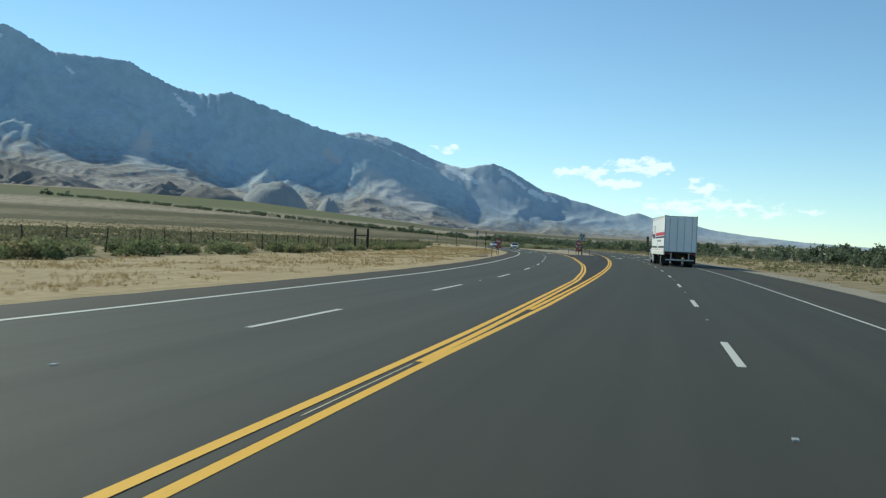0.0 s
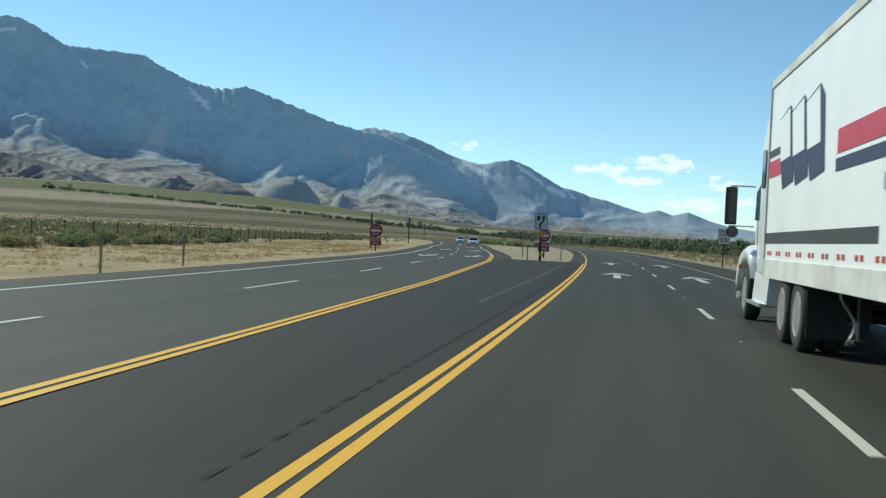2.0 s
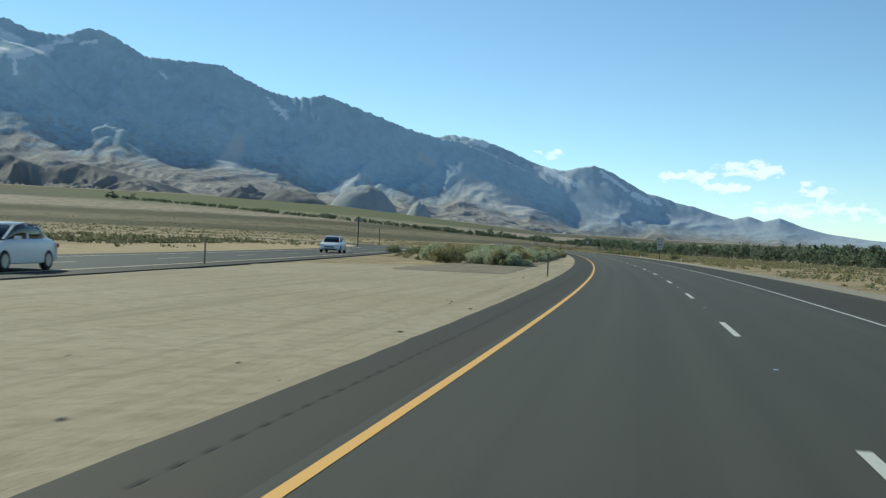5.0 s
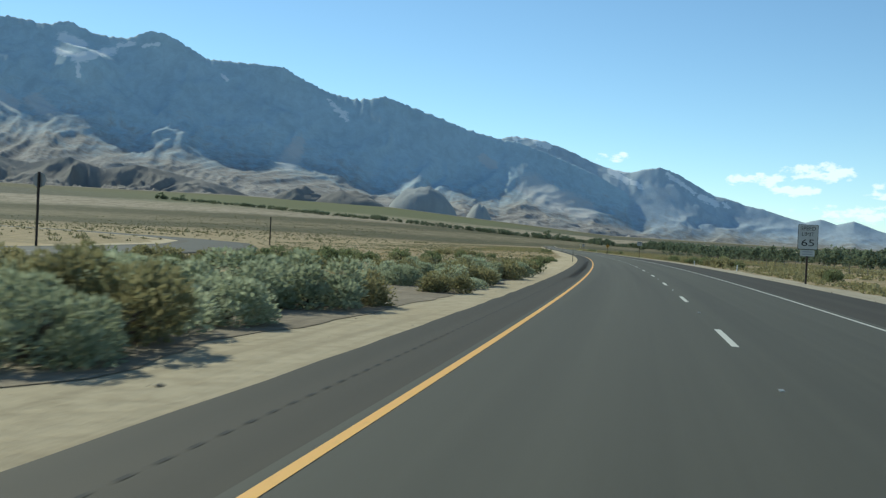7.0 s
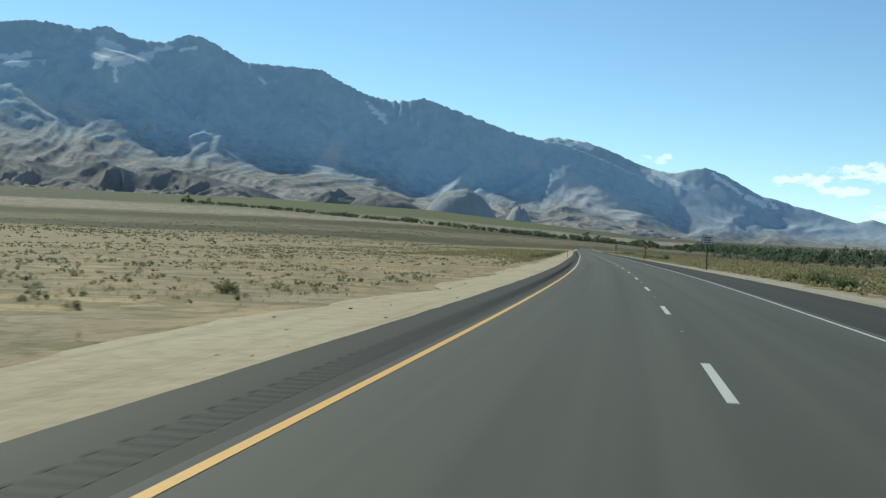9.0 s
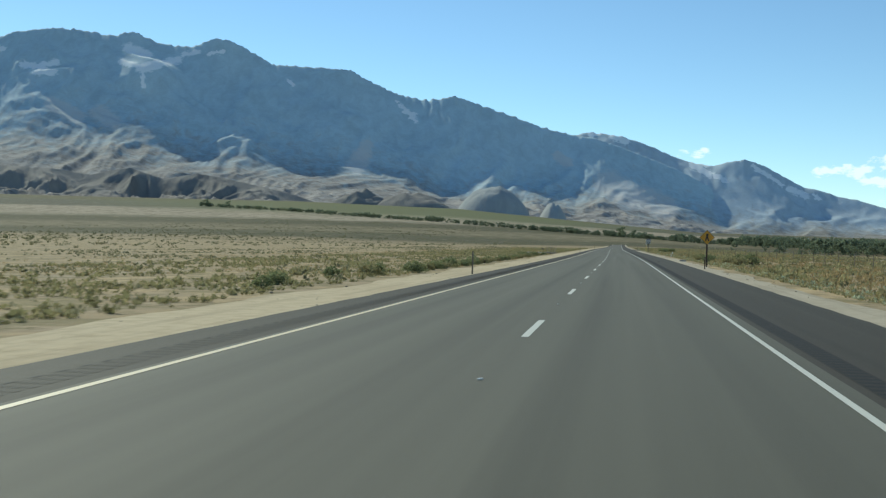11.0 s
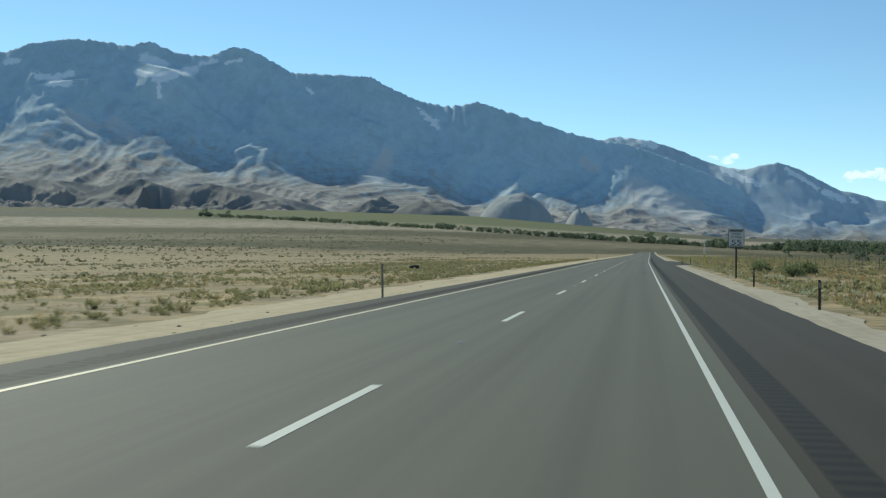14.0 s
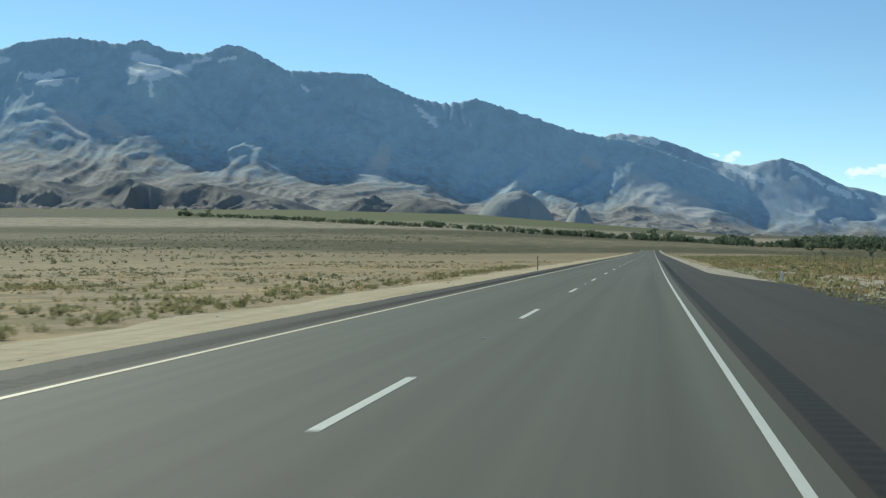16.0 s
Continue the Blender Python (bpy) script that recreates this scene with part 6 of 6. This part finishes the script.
for i in range(92):
    s = rng.uniform(316, 402)
    front = 8.3 - 2.1 * min(1, max(0, (s - 330) / 60))
    d = front + abs(rng.gauss(0, 1)) * 3.4 + 0.35
    r = rng.uniform(0.85, 1.35) * (1.1 if s < 372 else 0.85)
    k = rng.randrange(6)
    sage = k % 3 != 0
    plant_bush(k, at_road(s, d, -0.08, rng.uniform(0, 360)) @ Matrix.Diagonal((r, r * rng.uniform(0.85, 1.1), r * rng.uniform(0.72, 0.96), 1)), "sagebrush" if sage else "rabbitbrush",
               "grey-green rounded sagebrush growing at the edge of the sand" if sage else "yellow-green rabbitbrush growing among sagebrush", "shrubs beside the shoulder")
for s, d, r in ((405.6, 6.9, 0.85), (408.0, 6.6, 0.75), (409.5, 8.0, 0.6), (413.8, 7.6, 0.4), (415.2, 7.0, 0.48), (417.8, 7.2, 0.55), (416.0, 10.2, 0.4), (425.0, 8.8, 0.4), (423.2, 7.4, 0.34), (432.8, 15.9, 0.7), (440.2, 7.65, 0.62), (446.2, 7.85, 0.5), (450.5, 8.95, 0.5),
                (452.5, 7.7, 0.42), (453.6, 7.2, 0.3), (458.0, 7.5, 0.3), (468.8, 9.3, 0.4), (467.2, 7.9, 0.36), (452.8, 14.3, 0.6), (453.0, 16.2, 0.7), (461.5, 13.9, 0.5), (458.8, 13.8, 0.5), (469.2, 19.5, 0.8), (476.2, 18.8, 0.8), (471.2, 17.1, 0.7), (471.5, 20.7, 0.7), (484.0, 11.0, 0.35), (615.0, 9.4, 0.55), (616.4, 9.5, 0.6), (620.0, 8.3, 0.6), (625.0, 9.1, 0.4), (600.0, 9.2, 0.42), (603.5, 9.8, 0.5), (612.0, 10.2, 0.45), (628.0, 8.6, 0.5),
                (634.0, 8.8, 0.6), (639.0, 8.4, 0.45), (645.0, 8.9, 0.55), (651.0, 8.5, 0.4), (657.0, 9.3, 0.45), (664.0, 8.8, 0.5), (690.0, 8.9, 0.55), (694.0, 9.6, 0.6), (699.0, 8.6, 0.5), (705.0, 9.4, 0.45),
                (655.0, -10.5, 0.8), (661.0, -12.0, 0.9), (668.0, -10.8, 0.7), (679.0, -13.0, 0.8), (690.0, -11.2, 0.7), (700.0, -10.4, 0.6), (809.0, -12.0, 0.9), (815.0, -13.5, 1.0), (826.0, -11.8, 0.8), (838.0, -13.0, 0.9), (420.0, -11.5, 0.8), (428.0, -12.8, 0.9), (470.0, -12.2, 0.8), (505.0, -11.5, 0.8), (468.0, -9.9, 1.0), (471.0, -10.9, 1.15), (474.5, -9.8, 0.95), (477.0, -11.4, 1.2), (480.5, -9.9, 1.0), (484.0, -10.6, 1.1), (493.0, -9.4, 0.8), (496.0, -10.2, 0.9), (500.0, -9.5, 0.8), (511.0, -9.6, 0.8), (519.0, -9.9, 0.9), (526.0, -9.5, 0.7), (672.0, -9.2, 0.45), (676.0, -9.8, 0.6), (683.0, -9.4, 0.5), (687.0, -10.0, 0.65), (695.0, -9.6, 0.5)):
    k = rng.randrange(6)
    plant_bush(k, at_road(s, d, -0.08, rng.uniform(0, 360)) @ Matrix.Diagonal((r, r, r * 1.05, 1)), "sagebrush" if k % 3 else "rabbitbrush", "small rounded desert shrub standing alone in dry grass", "scattered shrubs")

# shrubs in front of the fence beyond the oncoming roadway, and behind the sage of the median
for i in range(92):
    s = rng.uniform(5, 185)
    r = rng.uniform(0.55, 1.15)
    k = rng.randrange(6)
    plant_bush(k, at_road(s, float(other(s)) + 20.5 + abs(rng.gauss(0, 2.6)), -0.1, rng.uniform(0, 360)) @ Matrix.Diagonal((r, r, r * 0.9, 1)), "sagebrush" if k % 3 else "rabbitbrush",
               "rounded sagebrush in front of the wire fence", "shrubs at the fence")
for i in range(46):
    s = rng.uniform(345, 440)
    r = rng.uniform(0.6, 1.05)
    k = rng.randrange(6)
    plant_bush(k, at_road(s, rng.uniform(13.5, 24), -0.08, rng.uniform(0, 360)) @ Matrix.Diagonal((r, r, r * 0.95, 1)), "sagebrush" if k % 3 else "rabbitbrush",
               "rounded sagebrush deeper in the sandy median", "shrubs deeper in the median")

# a row of green shrubs along the edge of the verge
for i in range(40):
    s = 624 + i * 2.4 + rng.uniform(-0.8, 0.8)
    k = rng.choice((0, 3, 0, 3, 1))
    r = rng.uniform(0.26, 0.46)
    plant_bush(k, at_road(s, 8.3 + abs(rng.gauss(0, 0.5)), -0.08, rng.uniform(0, 360)) @ Matrix.Diagonal((r, r, r * 1.1, 1)), "rabbitbrush" if k % 3 == 0 else "sagebrush",
               "small green shrub at the edge of the sandy verge", "shrubs along the verge")


def scatter(name, label, n, zone, mat, size, blades, seed, upright=0.7, width=0.2, category="scrub"):
    """Clumps of leaves over a stretch of ground, one joined mesh."""
    rs = np.random.RandomState(seed)
    s, d = zone(rs, n)
    x, y = on_road(s, d)
    z = ground_z(x, y)
    r = rs.uniform(size[0], size[1], n) * (0.7 + 0.6 * rs.rand(n) ** 3)
    which = np.repeat(np.arange(n), blades)
    m = len(which)
    dirs = rs.normal(size=(m, 3))
    dirs[:, 2] = np.abs(dirs[:, 2]) + upright * 0.4
    dirs /= np.linalg.norm(dirs, axis=1)[:, None]
    rr = r[which][:, None]
    p = np.stack([x, y, z], 1)[which] + dirs * rr * rs.uniform(0.25, 0.85, m)[:, None] * np.array([1.1, 1.1, 0.8])
    aim = dirs + np.array([0, 0, upright]) + rs.normal(size=(m, 3)) * 0.3
    aim /= np.linalg.norm(aim, axis=1)[:, None]
    size_l = (0.5, 0.9) if width < 0.1 else (0.38, 0.66)
    v, f = leaf_soup(rs, p, aim, r[which] * rs.uniform(*size_l, m), r[which] * rs.uniform(width * 0.6, width * 1.25, m))
    tagged(new(name, big_mesh(name, v, f, mat)), label, category, kind="stuff")


def clumpy(rs, n, s0, s1, d0, d1, lump=14.0, keep=0.5):
    """Places in uneven patches."""
    s, d = rs.uniform(s0, s1, n * 3), rs.uniform(0, 1, n * 3)
    dd = d0(s) + (d1(s) - d0(s)) * d if callable(d0) else d0 + (d1 - d0) * d
    v = np.array([noise.noise((a / lump, b / (lump * 0.5), 3.3)) for a, b in zip(s, dd)]) + rs.normal(size=n * 3) * 0.22
    o = np.argsort(-v)[:n]
    return s[o], dd[o]


scatter("sage_flat", "dense grey-green sagebrush behind the wire fence", 9500, lambda rs, n: clumpy(rs, n, -40, 430, lambda s: other(s) + 22, lambda s: other(s) + 120, 16), SAGE_DARK, (0.45, 0.95), 12, 1, 0.4, 0.22)
scatter("sage_flat", "scattered low scrub across the far side of the valley floor", 4200, lambda rs, n: clumpy(rs, n, 250, 1500, lambda s: np.minimum(other(s) + 12, 58.0), lambda s: np.minimum(other(s), 60.0) + 330, 40), SCRUB, (0.45, 0.9), 12, 2, 0.5, 0.16)
scatter("sage_flat", "belt of dark sagebrush far out on the valley floor", 3400, lambda rs, n: clumpy(rs, n, 500, 2300, lambda s: np.full_like(s, 170.0), lambda s: np.full_like(s, 560.0), 60), SAGE_DARK, (0.7, 1.5), 7, 41, 0.4, 0.3)
scatter("median_scrub", "small green weeds and scrub in dry median grass", 9000, lambda rs, n: clumpy(rs, n, 400, 1000, lambda s: np.full_like(s, 8.6), lambda s: np.minimum(other(s) - 3, 56.0), 16), SCRUB, (0.10, 0.32), 8, 3, 0.5, 0.26)
scatter("median_scrub", "low weeds among the sagebrush of the median", 500, lambda rs, n: clumpy(rs, n, 318, 420, lambda s: np.full_like(s, 8.5), lambda s: other(s) - 3, 12), SCRUB, (0.3, 0.6), 34, 4, 0.6, 0.12)
scatter("edge_weeds", "green weeds along the edge of the sandy verge", 1300, lambda rs, n: (rs.uniform(560, 960, n), 8.1 + np.abs(rs.normal(size=n)) * 1.3), BRUSH, (0.12, 0.34), 30, 5, 0.9, 0.10)
scatter("sage_flat", "yellow-green scrub between the road and the river woods", 17000, lambda rs, n: clumpy(rs, n, 380, 1100, lambda s: np.full_like(s, -9.0), lambda s: np.full_like(s, -42.0), 8), BRUSH, (0.20, 0.50), 14, 6, 0.35, 0.20)
scatter("sage_flat", "yellow-green scrub along the fence", 3200, lambda rs, n: clumpy(rs, n, -40, 380, lambda s: np.full_like(s, -9.4), lambda s: np.full_like(s, -50.0), 9), BRUSH, (0.25, 0.55), 12, 26, 0.4, 0.19)
scatter("sage_flat", "grey-green scrub on the river flat", 2600, lambda rs, n: clumpy(rs, n, 0, 1600, lambda s: np.full_like(s, -60.0), lambda s: np.full_like(s, -170.0), 30), BRUSH, (0.5, 1.0), 10, 7, 0.5, 0.18)
scatter("sage_flat", "dark low scrub between the yellow brush", 5000, lambda rs, n: clumpy(rs, n, 300, 1150, lambda s: np.full_like(s, -9.2), lambda s: np.full_like(s, -50.0), 7), SCRUB, (0.15, 0.42), 11, 16, 0.5, 0.18)
scatter("median_scrub", "yellow-green weeds thick beside the verge", 7500, lambda rs, n: clumpy(rs, n, 585, 900, lambda s: np.full_like(s, 8.8), lambda s: np.full_like(s, 27.0), 6), BRUSH, (0.12, 0.32), 10, 33, 0.5, 0.22)
scatter("edge_weeds", "pale yellow-green weeds at the edge of the sand", 2600, lambda rs, n: (rs.uniform(560, 960, n), -8.3 - np.abs(rs.normal(size=n)) * 1.0), BRUSH, (0.10, 0.28), 14, 34, 0.7, 0.15)
scatter("edge_weeds", "pale sage-green fringe of weeds at the edge of the sand", 1500, lambda rs, n: (rs.uniform(560, 960, n), -8.4 - np.abs(rs.normal(size=n)) * 1.6), SAGE, (0.08, 0.24), 14, 37, 0.5, 0.2)
scatter("dry_grass", "thick dry straw grass among the yellow brush", 16000, lambda rs, n: clumpy(rs, n, 540, 1000, lambda s: np.full_like(s, -8.6), lambda s: np.full_like(s, -30.0), 7), STRAWGRASS, (0.12, 0.34), 7, 38, 0.9, 0.09, "grass")
scatter("dry_grass", "dry straw grass over the wide verge", 11000, lambda rs, n: clumpy(rs, n, 0, 230, lambda s: other(s) + 9.6, lambda s: other(s) + 21, 3.5), STRAWGRASS, (0.10, 0.26), 7, 8, 1.4, 0.07, "grass")
scatter("dry_grass", "dry straw grass in the median", 16000, lambda rs, n: clumpy(rs, n, 330, 1000, lambda s: np.full_like(s, 7.8), lambda s: np.minimum(other(s) - 3, 34.0), 9), STRAWGRASS, (0.08, 0.22), 6, 9, 1.4, 0.07, "grass")
scatter("dry_grass", "dry straw grass beside the sandy verge", 3600, lambda rs, n: clumpy(rs, n, -40, 1000, lambda s: np.full_like(s, -8.7), lambda s: np.full_like(s, -22.0), 9), STRAWGRASS, (0.10, 0.24), 6, 10, 1.4, 0.07, "grass")


def gravel(name, label, n, zone, seed, size):
    """Loose stones, eight faces each."""
    rs = np.random.RandomState(seed)
    s, d = zone(rs, n)
    x, y = on_road(s, d)
    base = np.array([(1, 0, 0), (0, 1, 0), (-1, 0, 0), (0, -1, 0), (0, 0, 0.4), (0, 0, -0.5)], float)
    tri = np.array([(0, 1, 4), (1, 2, 4), (2, 3, 4), (3, 0, 4), (1, 0, 5), (2, 1, 5), (3, 2, 5), (0, 3, 5)])
    r = rs.uniform(size[0], size[1], n) * (0.4 + rs.rand(n) ** 4 * 2)
    v = base[None] * (1 + rs.normal(size=(n, 6, 3)) * 0.18) * r[:, None, None] + np.stack([x, y, np.full(n, -0.035)], 1)[:, None, :]
    f = (tri[None] + 6 * np.arange(n)[:, None, None]).reshape(-1, 3)
    tagged(new(name, big_mesh(name, v.reshape(-1, 3), f, STONE)), label, "gravel", kind="stuff")


gravel("loose_gravel", "small loose stones on the sandy median and verges", 1300, lambda rs, n: (rs.uniform(170, 960, n), 5.2 + np.abs(rs.normal(size=n)) * 2.2), 3, (0.012, 0.03))
gravel("loose_gravel", "small loose stones on the verge below the fence", 1500, lambda rs, n: (rs.uniform(0, 960, n), -6.6 - np.abs(rs.normal(size=n)) * 1.4), 4, (0.012, 0.03))


# ---- trees ----
def tree_parts(seed, h):
    """Trunk with limbs, and a crown of many leaf clumps with gaps."""
    rs = np.random.RandomState(seed)
    rnd = random.Random(seed)
    bm = bmesh.new()
    bmesh.ops.create_cone(bm, cap_ends=False, segments=7, radius1=0.035 * h, radius2=0.015 * h, depth=0.6 * h, matrix=Matrix.Translation((0, 0, 0.28 * h)))
    for k in range(6):
        m = Matrix.Translation((0, 0, h * rnd.uniform(0.25, 0.5))) @ pose(0, 0, 0, 0, 0, rnd.uniform(0, 360)) @ pose(0, 0, 0, 0, rnd.uniform(25, 60), 0)
        bmesh.ops.create_cone(bm, cap_ends=False, segments=5, radius1=0.014 * h, radius2=0.004 * h, depth=0.4 * h, matrix=m @ Matrix.Translation((0, 0, 0.2 * h)))
    clumps = 15
    cc = np.stack([rs.normal(size=clumps) * 0.22 * h, rs.normal(size=clumps) * 0.22 * h, rs.uniform(0.22, 0.90, clumps) * h], 1)
    cr = rs.uniform(0.10, 0.2, clumps) * h
    n = 170
    w = rs.randint(0, clumps, n)
    dr = rs.normal(size=(n, 3))
    dr /= np.linalg.norm(dr, axis=1)[:, None]
    p = cc[w] + dr * cr[w][:, None] * rs.uniform(0.5, 1.0, n)[:, None]
    p[:, 2] = np.clip(p[:, 2], 0.06 * h, None)
    v, f = leaf_soup(rs, p, dr * 0.5 + rs.normal(size=(n, 3)) * 0.5, np.full(n, 0.16 * h), np.full(n, 0.062 * h))
    return bm, v, f


tree_kinds = [tree_parts(40 + k, 1.0) for k in range(5)]


def woods(name, label, places):
    """Far trees joined into one object: places hold x, y, ground z, height, turn, kind."""
    vs, fs, base = [], [], 0
    for x, y, z, h, a, k in places:
        v, f = tree_kinds[k][1], tree_kinds[k][2]
        c, s_ = math.cos(a), math.sin(a)
        q = np.stack([(v[:, 0] * c - v[:, 1] * s_) * h * 1.1 + x, (v[:, 0] * s_ + v[:, 1] * c) * h * 1.1 + y, v[:, 2] * h + z], 1)
        vs.append(q)
        fs.append(f + base)
        base += len(v)
    tagged(new(name, big_mesh(name, np.concatenate(vs), np.concatenate(fs), COTTONWOOD)), label, "trees", kind="stuff")


rng = random.Random(21)
places = []
for i in range(620):
    s = rng.uniform(120, 2100)
    d = -150 - rng.uniform(0, 70) - 12 * math.sin(s * 0.013)
    x, y = (float(q) for q in on_road(s, d))
    places.append((x, y, float(ground_z(np.array(x), np.array(y))) - 0.3, rng.uniform(6.5, 12.5), rng.uniform(0, 6.3), rng.randrange(5)))
woods("river_woods", "dark green belt of cottonwoods along the river flat", places)
places = []
for i in range(420):
    az = rng.uniform(-3.0, 24.3)
    r = float(np.interp(az, [-3, 0, 3.7, 7.4, 11, 15, 20, 24.3], [1500, 1560, 1700, 1880, 2020, 2180, 2420, 2650])) + rng.gauss(0, 14)
    x, y, _ = at_sky(az, 0, r)
    dense = 0.6 + 0.4 * noise.noise((az * 0.9, 0, 0))
    places.append((x, y, float(ground_z(np.array(x), np.array(y))) - 1.5, rng.uniform(6, 12) * dense + 3, rng.uniform(0, 6.3), rng.randrange(5)))
for az, r, h in ((3.6, 1640, 15), (24.1, 2640, 18), (23.0, 2600, 15), (2.9, 1600, 12), (-1.8, 1250, 13), (0.6, 1400, 12)):
    x, y, _ = at_sky(az, 0, r)
    places.append((x, y, float(ground_z(np.array(x), np.array(y))) - 1.0, h, az, 1))
woods("creek_trees", "dark line of trees along a creek on the valley slope", places)
tree_meshes = {}
for i in range(46):
    s, d = rng.uniform(300, 1500), rng.uniform(-145, -85)
    k = rng.randrange(5)
    x, y = (float(q) for q in on_road(s, d))
    h = rng.uniform(2.5, 6.5)
    t = thing("cottonwood_tree", "dark green cottonwood standing apart on the river flat", "tree", "trees on the river flat", pose(x, y, float(ground_z(np.array(x), np.array(y))) - 0.2, 0, 0, rng.uniform(0, 360)) @ Matrix.Diagonal((h, h, h, 1)))
    if k not in tree_meshes:
        me = bpy.data.meshes.new("trunk")
        tree_kinds[k][0].to_mesh(me)
        me.materials.append(TWIG)
        tree_meshes[k] = (me, big_mesh("crown", tree_kinds[k][1], tree_kinds[k][2], COTTONWOOD))
    part("trunk", tree_meshes[k][0], None, t)
    part("crown", tree_meshes[k][1], None, t)

# ---- from road metres to the world's metres ----
for ob in list(scene.objects):
    if ob.parent is None and ob is not cam and ob.type != "LIGHT":
        ob.location = ob.location * SCALE
        ob.scale = ob.scale * SCALE
